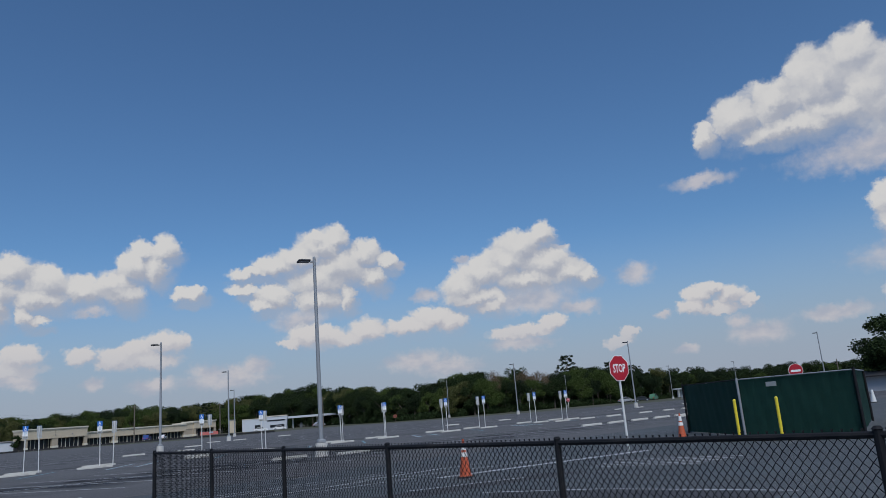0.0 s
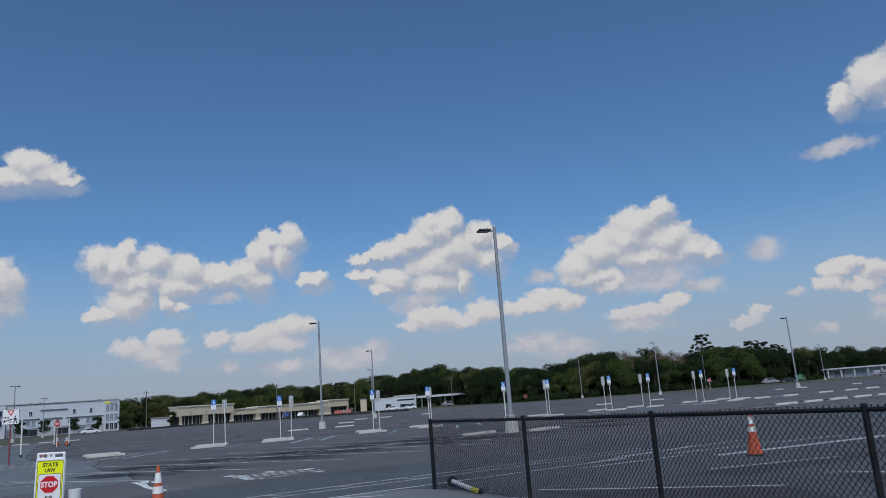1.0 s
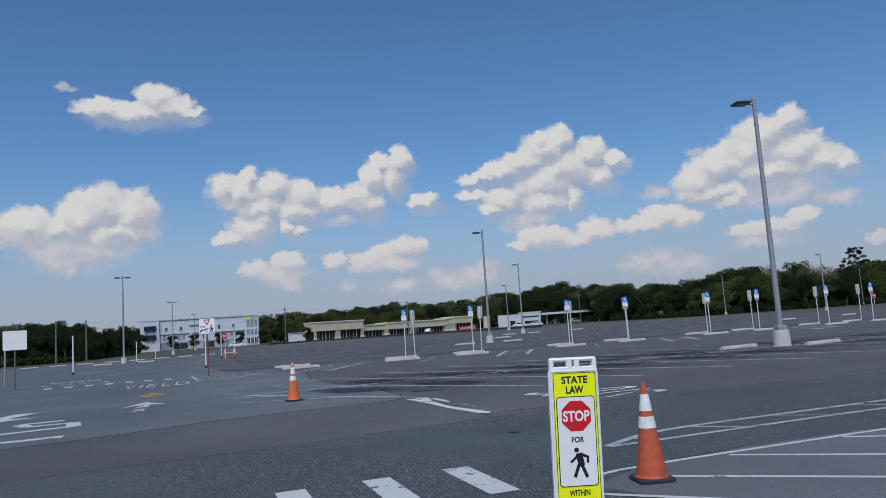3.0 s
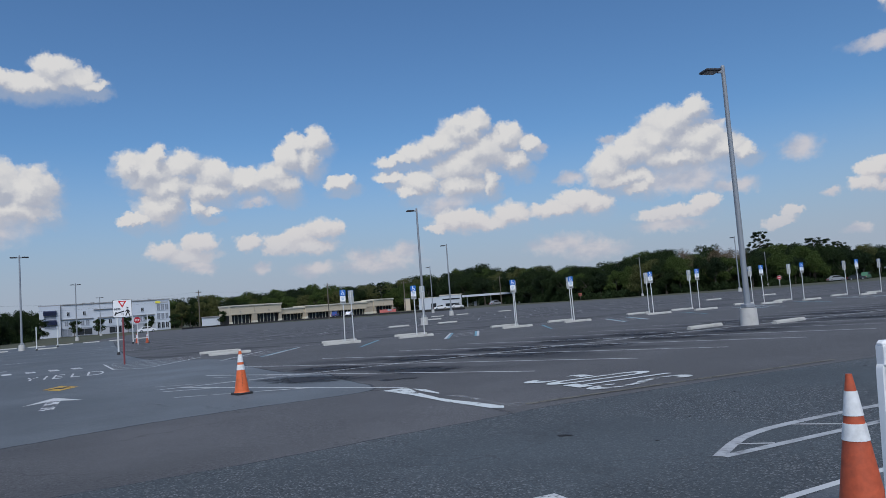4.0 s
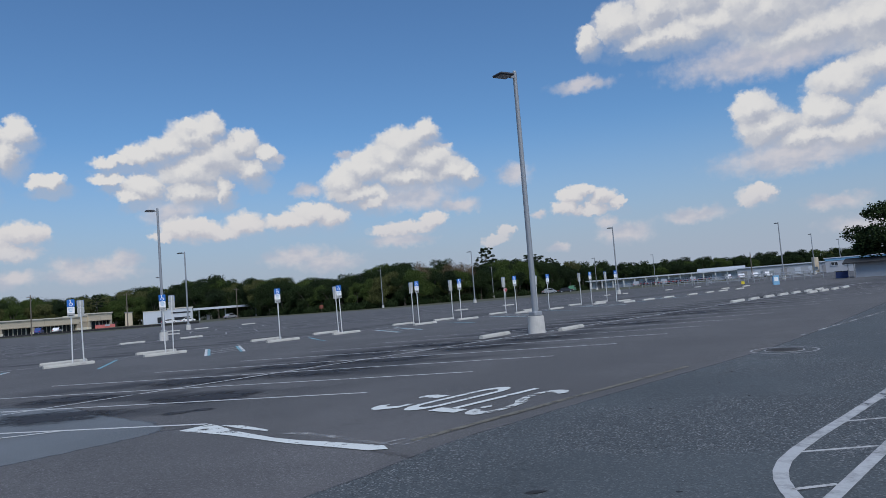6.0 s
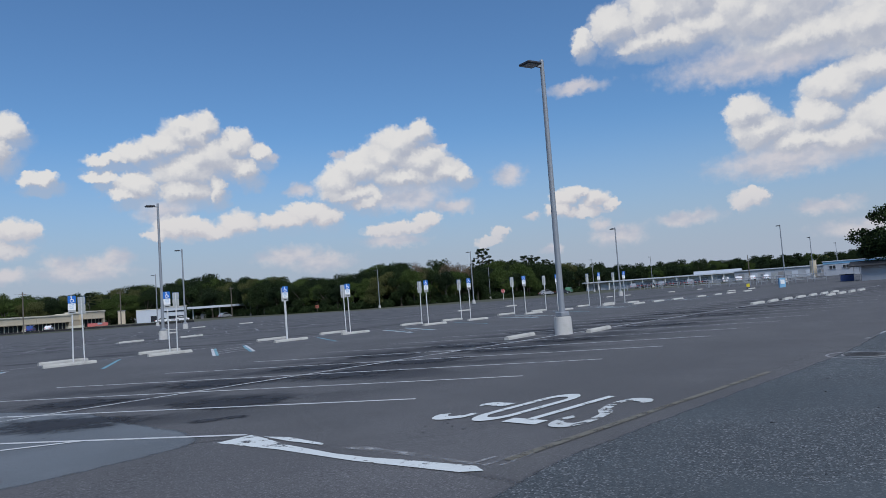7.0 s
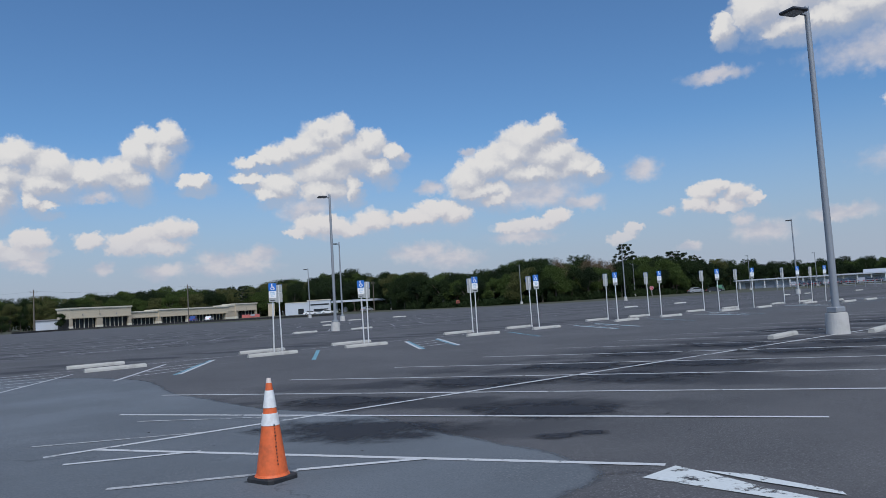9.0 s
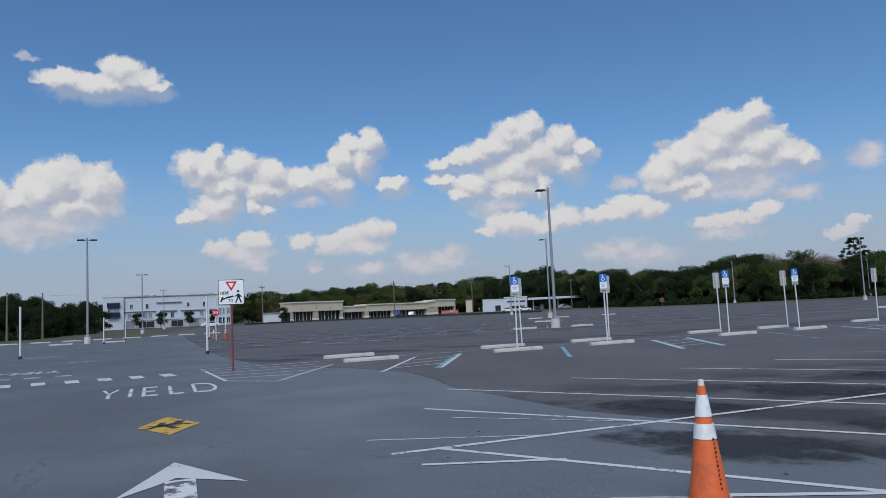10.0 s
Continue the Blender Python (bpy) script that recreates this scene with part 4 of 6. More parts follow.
# ---- lot lamps ----
def lamp(double=False):
    e = thing("lot_lamp", "tall galvanised parking lot lamp on a round concrete base" if not double else "tall lot lamp with two heads on a concrete base", "street lamp", group="parking lot lamps")
    b = bmesh.new()
    tube(b, (0, 0, 0), (0, 0, 0.60), 0.305, 0.285, 28)
    bmesh.ops.bevel(b, geom=[x for x in b.edges if abs(x.verts[0].co.z - x.verts[1].co.z) < 0.01 and x.verts[0].co.z > 0.5], offset=0.02, segments=2, affect="EDGES")
    part("concrete_base", b, M_CONCRETE, e, "pale chipped concrete base")
    b = bmesh.new()
    box(b, (0.36, 0.36, 0.16), (0, 0, 0.68), bevel=0.03)
    part("base_cover", b, M_STEEL, e)
    b = bmesh.new()
    tube(b, (0, 0, 0.76), (0, 0, 9.38), 0.105, 0.072, 14)
    bmesh.ops.create_uvsphere(b, u_segments=12, v_segments=6, radius=0.074, matrix=Matrix.Translation((0, 0, 9.38)))
    smooth(part("pole", b, M_STEEL, e))
    for s in ((1, -1) if double else (1,)):
        b = bmesh.new()
        box(b, (0.20, 0.07, 0.09), (s * 0.14, 0, 9.20), bevel=0.012)
        arm = part("arm", b, M_STEEL, e)
        b = bmesh.new()
        box(b, (0.60, 0.54, 0.09), (s * 0.52, 0, 9.22), bevel=0.03)
        for i in range(5):
            box(b, (0.012, 0.36, 0.03), (s * (0.38 + 0.07 * i), 0, 9.28))
        head = part("lamp_head", b, M_BRONZE, e)
        b = bmesh.new()
        box(b, (0.46, 0.42, 0.015), (s * 0.53, 0, 9.169), bevel=0.004)
        part("lens", b, M_LENS, head, "flat glass lens")
    return e


ARM = 166
lamp_a = lamp()
lamp_a.matrix_world = pose(15.85, 31.04, 0, 0, 0, ARM)
for x, y in ((18.17, 65.3), (36.1, 97.6), (83.9, 67.4), (118.5, 57.0), (92.4, 101.5), (112.5, 149.5), (176, 128), (197, 120.5), (173.4, 68.5), (228, 77.4), (55, 145.5), (128, 233), (161, 154.5), (179, 179)):
    copy_thing(lamp_a, pose(x, y, 0, 0, 0, ARM))
lamp_d = lamp(True)
lamp_d.matrix_world = pose(-12.4, 94.3, 0, 0, 0, 5)
for x, y in ((-9.3, 145.7), (-6.2, 205.0)):
    copy_thing(lamp_d, pose(x, y, 0, 0, 0, 5))


# ---- signs ----
def plate(w_, h_, r=0.03, thick=0.004, segs=3):
    """A thin upright plate in the xz plane with rounded corners, centred, its face towards -y."""
    pts = []
    for cx, cz, a0 in ((w_ / 2 - r, h_ / 2 - r, 0), (-w_ / 2 + r, h_ / 2 - r, 90), (-w_ / 2 + r, -h_ / 2 + r, 180), (w_ / 2 - r, -h_ / 2 + r, 270)):
        for i in range(segs + 1):
            a = radians(a0 + 90 * i / segs)
            pts.append((cx + r * math.cos(a), cz + r * math.sin(a)))
    bm = slab(pts, -thick / 2, thick / 2)
    bmesh.ops.rotate(bm, verts=bm.verts, matrix=Matrix.Rotation(radians(90), 3, "X"))
    return bm


def disc(r, segs, thick=0.004, turn=0.0):
    pts = [(r * math.cos(radians(turn + 360 * i / segs)), r * math.sin(radians(turn + 360 * i / segs))) for i in range(segs)]
    bm = slab(pts, -thick / 2, thick / 2)
    bmesh.ops.rotate(bm, verts=bm.verts, matrix=Matrix.Rotation(radians(90), 3, "X"))
    return bm


def place(ob, x, y, z):
    ob.matrix_basis = Matrix.Translation((x, y, z)) @ ob.matrix_basis
    return ob


def words(text, w_, h_, x, y, z, material, parent, name="lettering", bold=0.02):
    ob = part(name, lettering(text, w_, h_, bold), material, parent)
    ob.matrix_basis = pose(x, y, z, 90, 0, 0)
    return ob


def bars(rows, y, material, parent, name="symbol"):
    """Flat strokes on a sign's face: (x0, z0, x1, z1, width)."""
    bm = bmesh.new()
    for x0, z0, x1, z1, wd in rows:
        pts = [tuple(p)[:2] for p in stripe((x0, z0), (x1, z1), wd)]
        f = bm.faces.new([bm.verts.new((px, y, pz)) for px, pz in pts])
    bmesh.ops.recalc_face_normals(bm, faces=bm.faces)
    return part(name, bm, material, parent)


def ring_mesh(r0, r1, segs=24):
    bm = bmesh.new()
    a = [bm.verts.new((r0 * math.cos(2 * math.pi * i / segs), 0, r0 * math.sin(2 * math.pi * i / segs))) for i in range(segs)]
    b = [bm.verts.new((r1 * math.cos(2 * math.pi * i / segs), 0, r1 * math.sin(2 * math.pi * i / segs))) for i in range(segs)]
    for i in range(segs):
        j = (i + 1) % segs
        bm.faces.new((a[i], a[j], b[j], b[i]))
    return bm


def accessible_sign():
    e = thing("accessible_parking_sign", "blue accessible parking sign on a thin white post", "parking sign", group="accessible parking signs")
    b = tube(bmesh.new(), (0, 0, 0), (0, 0, 2.58), 0.027, segs=8)
    part("post", b, M_POST, e)
    p = place(part("blue_plate", plate(0.28, 0.29), M_BLUE, e), 0, -0.045, 2.45)
    place(part("white_plate", plate(0.27, 0.25), M_SHEET_WHITE, e), 0, -0.045, 2.175)
    place(part("small_plate", plate(0.26, 0.13, 0.015), M_ALU, e), 0, -0.045, 1.965)
    for hh, zz in ((0.28, 2.45), (0.38, 2.10)):
        place(part("sign_back", plate(0.26, hh, 0.03, 0.003), M_ALU, e, "bare grey metal back"), 0, -0.040, zz)
    for zz in (2.52, 2.36, 2.24, 2.08):
        part("bolt", tube(bmesh.new(), (0, -0.040, zz), (0, 0.034, zz), 0.008, segs=6), M_STEEL, e)
    r = part("wheel_symbol", ring_mesh(0.045, 0.066), M_SHEET_WHITE, p)
    r.matrix_basis = Matrix.Translation((0.0, -0.004, -0.045))
    bars([(-0.017, 0.09, -0.01, 0.0, 0.030), (-0.01, 0.0, 0.058, 0.0, 0.026), (0.05, 0.0, 0.075, -0.085, 0.026), (-0.038, 0.108, 0.004, 0.108, 0.038)], -0.005, M_SHEET_WHITE, p)
    bars([(-0.08, 2.25, 0.08, 2.25, 0.020), (-0.09, 2.205, 0.09, 2.205, 0.012), (-0.08, 2.17, 0.08, 2.17, 0.012), (-0.05, 2.12, 0.05, 2.12, 0.018)], -0.051, M_TURQ, e, "text_bars")
    bars([(-0.09, 1.965, 0.09, 1.965, 0.03)], -0.051, M_INK, e, "text_bars")
    return e


sign_a = accessible_sign()
sign_rng = random.Random(8)
sign_a.matrix_world = pose(*SIGNS[0], 0, 0, 0.6, -24)
for i, (x, y) in enumerate(SIGNS):
    if i:
        copy_thing(sign_a, pose(x, y, 0, sign_rng.uniform(-1, 1), sign_rng.uniform(-1, 1), -24 + sign_rng.uniform(-4, 4)))
    copy_thing(sign_a, pose(*BACKS[i], 0, sign_rng.uniform(-1, 1), sign_rng.uniform(-1.2, 1.2), 156 + sign_rng.uniform(-6, 6)))


def octagon_sign(x, y, top, size, turn, post_mat):
    e = thing("stop_sign", "red octagonal STOP sign with white letters on a steel post", "stop sign", pose(x, y, 0, 0, 0, turn))
    part("post", tube(bmesh.new(), (0, 0.03, 0), (0, 0.03, top), 0.035, segs=8), post_mat, e)
    k = size / 2 / math.cos(radians(22.5))
    place(part("white_border", disc(k, 8, 0.004, 22.5), M_SHEET_WHITE, e), 0, -0.01, top - size / 2)
    place(part("red_face", disc(k * 0.95, 8, 0.004, 22.5), M_RED_OLD, e), 0, -0.014, top - size / 2)
    words("STOP", size * 0.66, size * 0.34, 0, -0.019, top - size / 2, M_SHEET_WHITE, e)
    return e


octagon_sign(17.42, 14.45, 2.80, 0.76, -6, M_POST)
tagged(octagon_sign(-2.35, 81.5, 2.4, 0.56, -5, M_POST), "red octagonal STOP sign far down the lane beside cones")
e = thing("red_sign", "small orange red sign on a post before the wood", "sign", pose(112.0, 174.0, -0.06, 0, 0, -34))
part("post", tube(bmesh.new(), (0, 0, 0), (0, 0, 1.9), 0.05, segs=8), M_WOODPOLE, e)
place(part("panel", plate(0.9, 0.8, 0.05, 0.02), M_SIGNRED, e), 0, -0.06, 1.5)
bars([(-0.35, 1.6, 0.35, 1.6, 0.14), (-0.35, 1.35, 0.35, 1.35, 0.14)], -0.075, M_INK, e, "text_bars")

e = thing("do_not_enter_sign", "round red sign with a white bar behind the green screen", "road sign", pose(35.4, 18.4, -0.12, 0, 0, -62))
part("post", tube(bmesh.new(), (0, 0.03, 0), (0, 0.03, 2.6), 0.035, segs=8), M_POST, e)
place(part("white_rim", disc(0.33, 28), M_SHEET_WHITE, e), 0, -0.01, 2.3)
place(part("red_disc", disc(0.31, 28), M_RED_OLD, e), 0, -0.015, 2.3)
bars([(-0.22, 2.28, 0.22, 2.28, 0.10)], -0.02, M_SHEET_WHITE, e, "white_bar")

e = thing("do_not_enter_sign", "round red sign with a white bar before the wood", "road sign", pose(131.5, 126.0, 0, 0, 0, -53))
part("post", tube(bmesh.new(), (0, 0.03, 0), (0, 0.03, 2.3), 0.05, segs=8), M_POST, e)
place(part("white_rim", disc(0.46, 28), M_SHEET_WHITE, e), 0, -0.03, 2.0)
place(part("red_disc", disc(0.42, 28), M_RED_OLD, e), 0, -0.035, 2.0)
bars([(-0.28, 2.0, 0.28, 2.0, 0.13)], -0.04, M_SHEET_WHITE, e, "white_bar")

# yield here sign
e = thing("yield_here_sign", "white yield sign with red triangle on a red-footed post", "road sign", pose(-4.15, 45.5, -0.04, 0, 0, -6))
part("upper_post", tube(bmesh.new(), (0, 0.03, 1.95), (0, 0.03, 2.74), 0.03, segs=8), M_STEEL, e)
part("lower_post", tube(bmesh.new(), (0, 0.03, 0), (0, 0.03, 2.0), 0.036, segs=8), M_POST_RED, e, "red painted lower post")
place(part("black_edge", plate(0.74, 0.74, 0.04), M_INK, e), 0, -0.008, 2.38)
face = place(part("white_face", plate(0.71, 0.71, 0.035), M_SHEET_WHITE, e), 0, -0.012, 2.38)
place(part("red_triangle", disc(0.19, 3, 0.003, 270), M_RED, e), 0, -0.017, 2.60)
place(part("white_triangle", disc(0.10, 3, 0.003, 270), M_SHEET_WHITE, e), 0, -0.021, 2.60)
words("HERE", 0.24, 0.09, -0.19, -0.018, 2.36, M_INK, e)
words("TO", 0.13, 0.08, -0.02, -0.018, 2.13, M_INK, e)
bars([(-0.30, 2.15, -0.12, 2.22, 0.04), (-0.12, 2.22, 0.06, 2.26, 0.05), (-0.30, 2.10, -0.24, 2.24, 0.05)], -0.018, M_INK, e, "arrow_symbol")
bars([(0.19, 2.33, 0.21, 2.20, 0.08), (0.19, 2.22, 0.12, 2.06, 0.04), (0.22, 2.22, 0.28, 2.06, 0.04), (0.16, 2.40, 0.23, 2.40, 0.06), (0.17, 2.30, 0.10, 2.24, 0.03), (0.23, 2.30, 0.29, 2.22, 0.03)], -0.018, M_INK, e, "walking_symbol")


def slim_post(x, y, h, label, foot=True, mat=None):
    e = thing("marker_post", label, "post", pose(x, y, 0), "marker posts")
    part("post", tube(bmesh.new(), (0, 0, 0), (0, 0, h), 0.05, segs=8), mat or M_POST, e)
    if foot:
        part("foot", tube(bmesh.new(), (0, 0, 0), (0, 0, 0.16), 0.10, 0.07, 10), M_RUBBER, e, "black rubber foot")
    return e


slim_post(-4.2, 58.2, 2.68, "slim white marker post with a black foot")
slim_post(-12.95, 65.8, 2.7, "slim white marker post with a black foot")
slim_post(-10.8, 90.0, 2.2, "slim white marker post")
slim_post(-9.7, 102, 2.2, "slim white marker post")
slim_post(-2.6, 86, 2.6, "slim white marker post")
slim_post(-1.3, 86, 2.6, "slim white marker post")
# big blank sign seen from its back
e = thing("blank_sign", "pale blank sign panel on two thin posts", "road sign", pose(-12.7, 48.2, 0, 0, 0, 12))
place(part("panel", plate(0.98, 0.90), M_SHEET_WHITE, e), 0, 0, 2.28)
part("post", tube(bmesh.new(), (0.0, 0.03, 0), (0.0, 0.03, 2.73), 0.03, segs=8), M_WOODPOLE, e)
slim_post(-14.2, 53.0, 2.6, "grey steel marker post", False, M_STEEL)


# in-street crossing sign
e = thing("crossing_sign", "white plastic crosswalk sign with fluorescent yellow face on a rubber base", "road sign", pose(-1.965, 14.22, -0.008, 1.5, 1.6, -12))
shell = plate(0.350, 0.955, 0.03, 0.055)
bmesh.ops.bevel(shell, geom=[x for x in shell.edges if abs(x.verts[0].co.y - x.verts[1].co.y) < 1e-5], offset=0.012, segments=2, affect="EDGES")
b1 = smooth(part("body", shell, M_WHITE, e))
b1.matrix_basis = Matrix.Translation((0, 0.0105, 0.7135))
head = bmesh.new()
box(head, (0.336, 0.046, 0.028), (0, 0, 0.083), bevel=0.011)
box(head, (0.336, 0.046, 0.034), (0, 0, 0.017), bevel=0.006)
for x, wd in ((-0.153, 0.030), (-0.027, 0.038), (0.027, 0.038), (0.153, 0.030)):
    box(head, (wd, 0.046, 0.056), (x, 0, 0.052), bevel=0.005)
h1 = part("carrying_head", head, M_WHITE, e, "white head with two handle slots")
h1.matrix_basis = Matrix.Translation((0, 0.010, 1.172))
fr = bmesh.new()
for size, c in (((0.012, 0.006, 0.945), (-0.160, 0, 0.7105)), ((0.012, 0.006, 0.945), (0.160, 0, 0.7105)), ((0.308, 0.006, 0.012), (0, 0, 1.177)), ((0.308, 0.006, 0.012), (0, 0, 0.244))):
    box(fr, size, (c[0], -0.0195, c[2]), bevel=0.002)
part("raised_frame", fr, M_WHITE, e)
f1 = part("yellow_face", plate(0.305, 0.914, 0.012, 0.003), M_LIME, e)
f1.matrix_basis = Matrix.Translation((0, -0.0185, 0.7105))
for s in (-1, 1):
    bars([(s * 0.1485, 0.258, s * 0.1485, 1.163, 0.004)], -0.0212, M_INK, e, "black_border")
bars([(-0.1485, 1.164, 0.1485, 1.164, 0.004), (-0.1485, 0.257, 0.1485, 0.257, 0.004)], -0.0212, M_INK, e, "black_border")
for x in (-0.141, 0.0, 0.141):
    for z in (0.27, 0.56, 0.86, 1.152) if x else (0.265, 1.157):
        part("rivet", tube(bmesh.new(), (x, -0.0185, z), (x, -0.0235, z), 0.004, 0.003, 8), M_ROOF, e)
o = part("panel_edge", plate(0.272, 0.606, 0.024, 0.002), M_INK, e)
o.matrix_basis = Matrix.Translation((0, -0.0215, 0.702))
o = part("white_panel", plate(0.260, 0.594, 0.019, 0.002), M_SHEET_WHITE, e)
o.matrix_basis = Matrix.Translation((0, -0.0232, 0.702))
words("STATE", 0.184, 0.052, 0, -0.0212, 1.117, M_INK, e, bold=0.035)
words("LAW", 0.125, 0.052, 0, -0.0212, 1.049, M_INK, e, bold=0.035)
words("WITHIN", 0.145, 0.042, 0, -0.0212, 0.356, M_INK, e, bold=0.03)
words("CROSSWALK", 0.240, 0.042, 0, -0.0212, 0.296, M_INK, e, bold=0.03)
o = part("red_octagon", disc(0.1105, 8, 0.002, 22.5), M_RED, e)
o.matrix_basis = Matrix.Translation((0, -0.025, 0.872))
words("STOP", 0.190, 0.074, 0, -0.0265, 0.872, M_SHEET_WHITE, e, bold=0.035)
words("FOR", 0.090, 0.040, 0.004, -0.0248, 0.712, M_INK, e, bold=0.03)
o = part("round_dot", disc(0.0165, 16, 0.002), M_INK, e)
o.matrix_basis = Matrix.Translation((-0.010, -0.0252, 0.643))
bars([(0.004, 0.622, 0.022, 0.535, 0.046), (0.004, 0.548, -0.030, 0.462, 0.023), (0.020, 0.548, 0.058, 0.458, 0.023), (-0.004, 0.604, -0.054, 0.562, 0.017), (0.016, 0.615, 0.066, 0.594, 0.019), (0.066, 0.600, 0.066, 0.553, 0.017)], -0.0252, M_INK, e, "walking_symbol")
for s in (-1, 1):
    part("leg", box(bmesh.new(), (0.11, 0.046, 0.23), (s * 0.119, 0.010, 0.155), bevel=0.006), M_WHITE, e)
part("lower_gap", boxes(((0.13, 0.030, 0.16), (0, 0.020, 0.135))), M_ROOF, e, "grey web between the legs")
bb = bmesh.new()
box(bb, (0.46, 0.36, 0.05), (0, 0.01, 0.025), bevel=0.015)
part("base", bb, M_RUBBER, e, "heavy black rubber base")


# ---- traffic cones ----
def cone(label, skin, tip_skin, group="traffic cones"):
    e = thing("traffic_cone", label, "traffic cone", group=group)
    b = bmesh.new()
    pts = [(-0.17, -0.135), (-0.135, -0.17), (0.135, -0.17), (0.17, -0.135), (0.17, 0.135), (0.135, 0.17), (-0.135, 0.17), (-0.17, 0.135)]
    slab(pts, 0.0, 0.045, b)
    bmesh.ops.bevel(b, geom=[x for x in b.edges if min(v.co.z for v in x.verts) > 0.04], offset=0.012, segments=1, affect="EDGES")
    part("base", b, M_RUBBER, e, "black rubber base plate")
    rad = lambda z: 0.142 + (0.019 - 0.142) * (z - 0.045) / 0.845

    def band(z0, z1, mat, name, out=0.0, label=""):
        b = bmesh.new()
        tube(b, (0, 0, z0), (0, 0, z1), rad(z0) + out, rad(z1) + out, 28)
        return smooth(part(name, b, mat, e, label))
    flare = bmesh.new()
    tube(flare, (0, 0, 0.04), (0, 0, 0.065), 0.158, rad(0.065) + 0.004, 28)
    smooth(part("flare", flare, skin, e))
    band(0.045, 0.79, skin, "body")
    band(0.79, 0.852, skin, "neck", 0.001)
    band(0.852, 0.893, tip_skin, "tip", 0.0, "scuffed tip")
    band(0.482, 0.586, M_COLLAR, "lower_collar", 0.004, "white reflective collar")
    band(0.635, 0.787, M_COLLAR, "upper_collar", 0.004, "white reflective collar")
    return e


def stencil(e, turn):
    """A column of small dark unreadable marks down the side of a cone."""
    b = bmesh.new()
    for i in range(12):
        z = 0.485 - 0.03 * i
        r = 0.145 + (0.024 - 0.145) * (z - 0.045) / 0.845 + 0.002
        box(b, (0.004, 0.009 + 0.005 * (i % 3 == 0), 0.013 - 0.004 * (i % 4 == 1)), (r, 0.002 * (i % 2), z))
    o = part("stencil_marks", b, M_INK, e, "small dark stencil marks")
    o.matrix_basis = pose(0, 0, 0, 0, 0, turn)


cone_m = cone("orange traffic cone with two white collars and dark stencil marks", M_ORANGE, M_TIP)
stencil(cone_m, -108)
cone_m.matrix_world = pose(-2.31, 27.64, 0, 0, 0, 18) @ Matrix.Diagonal((1.03, 1.03, 1.03, 1))
cone_n = cone("dirty dull orange traffic cone with two white collars", M_ORANGE_OLD, M_ORANGE_OLD)
cone_n.matrix_world = pose(-0.49, 15.54, 0, 0, 0, -12)
for x, y, turn in ((10.82, 13.92, 30), (21.1, 15.2, 10), (-2.3, 85.2, 0), (-1.5, 83.6, 20)):
    copy_thing(cone_n, pose(x, y, 0, 0, 0, turn))

pale = thing("channelizer_cone", "slim pale plastic cone on the lot beyond the green screen", "traffic cone", pose(41.1, 18.1, 0), "pale cones")
b = bmesh.new()
tube(b, (0, 0, 0.05), (0, 0, 0.80), 0.16, 0.06, 16)
smooth(part("body", b, M_POST, pale))
part("base", tube(bmesh.new(), (0, 0, 0), (0, 0, 0.06), 0.24, 0.22, 16), M_RUBBER, pale, "dark rubber base")
copy_thing(pale, pose(48.8, 20.8, 0))

# fallen delineator post beside the fence
e = thing("fallen_bollard", "white and yellow plastic delineator lying on the asphalt", "bollard", pose(4.62, 15.55, 0.09, 0, 0, 0))
bb = bmesh.new()
tube(bb, (0, 0, 0), (-0.02, -0.06, 0), 0.10, 0.09, 16)
part("base", bb, M_RUBBER, e, "black rubber base on its side")
part("tube", smooth(part("tube_mesh", tube(bmesh.new(), (-0.02, -0.06, 0), (-0.22, -1.15, -0.045), 0.042, 0.042, 14), M_WHITE)).data, M_WHITE, e)
bpy.data.objects.remove(bpy.data.objects["tube_mesh"])
part("yellow_end", tube(bmesh.new(), (-0.22, -1.15, -0.045), (-0.28, -1.50, -0.046), 0.044, 0.044, 14), M_POST_YELLOW, e, "yellow end")
part("black_cap", tube(bmesh.new(), (-0.28, -1.50, -0.046), (-0.29, -1.55, -0.046), 0.042, 0.038, 14), M_RUBBER, e)


# standing delineator tube near the crossing
e = thing("white_delineator", "white scuffed plastic delineator tube with a flattened top", "bollard", pose(-1.765, 7.5, 0.006, 0, 1.0, 20))
b = bmesh.new()
tube(b, (0, 0, 0.03), (0, 0, 1.165), 0.031, 0.030, 20)
smooth(part("tube", b, M_WHITE, e))
b = bmesh.new()
tube(b, (0, 0, 1.165), (0, 0, 1.232), 0.029, 0.032, 20)
top_face = max(b.faces, key=lambda f: f.calc_center_median().z)
bmesh.ops.inset_region(b, faces=[top_face], thickness=0.004)
for v in top_face.verts:
    v.co.z -= 0.02
smooth(part("flattened_top", b, M_POST, e, "greyish flattened top of the tube"))
part("scuff", box(bmesh.new(), (0.002, 0.006, 0.020), (-0.0312, 0.004, 1.09)), M_ROOF, e, "small dark scuff mark")
b = bmesh.new()
tube(b, (0, 0, 0), (0, 0, 0.035), 0.11, 0.085, 24)
smooth(part("base", b, M_RUBBER, e, "round black rubber base"))


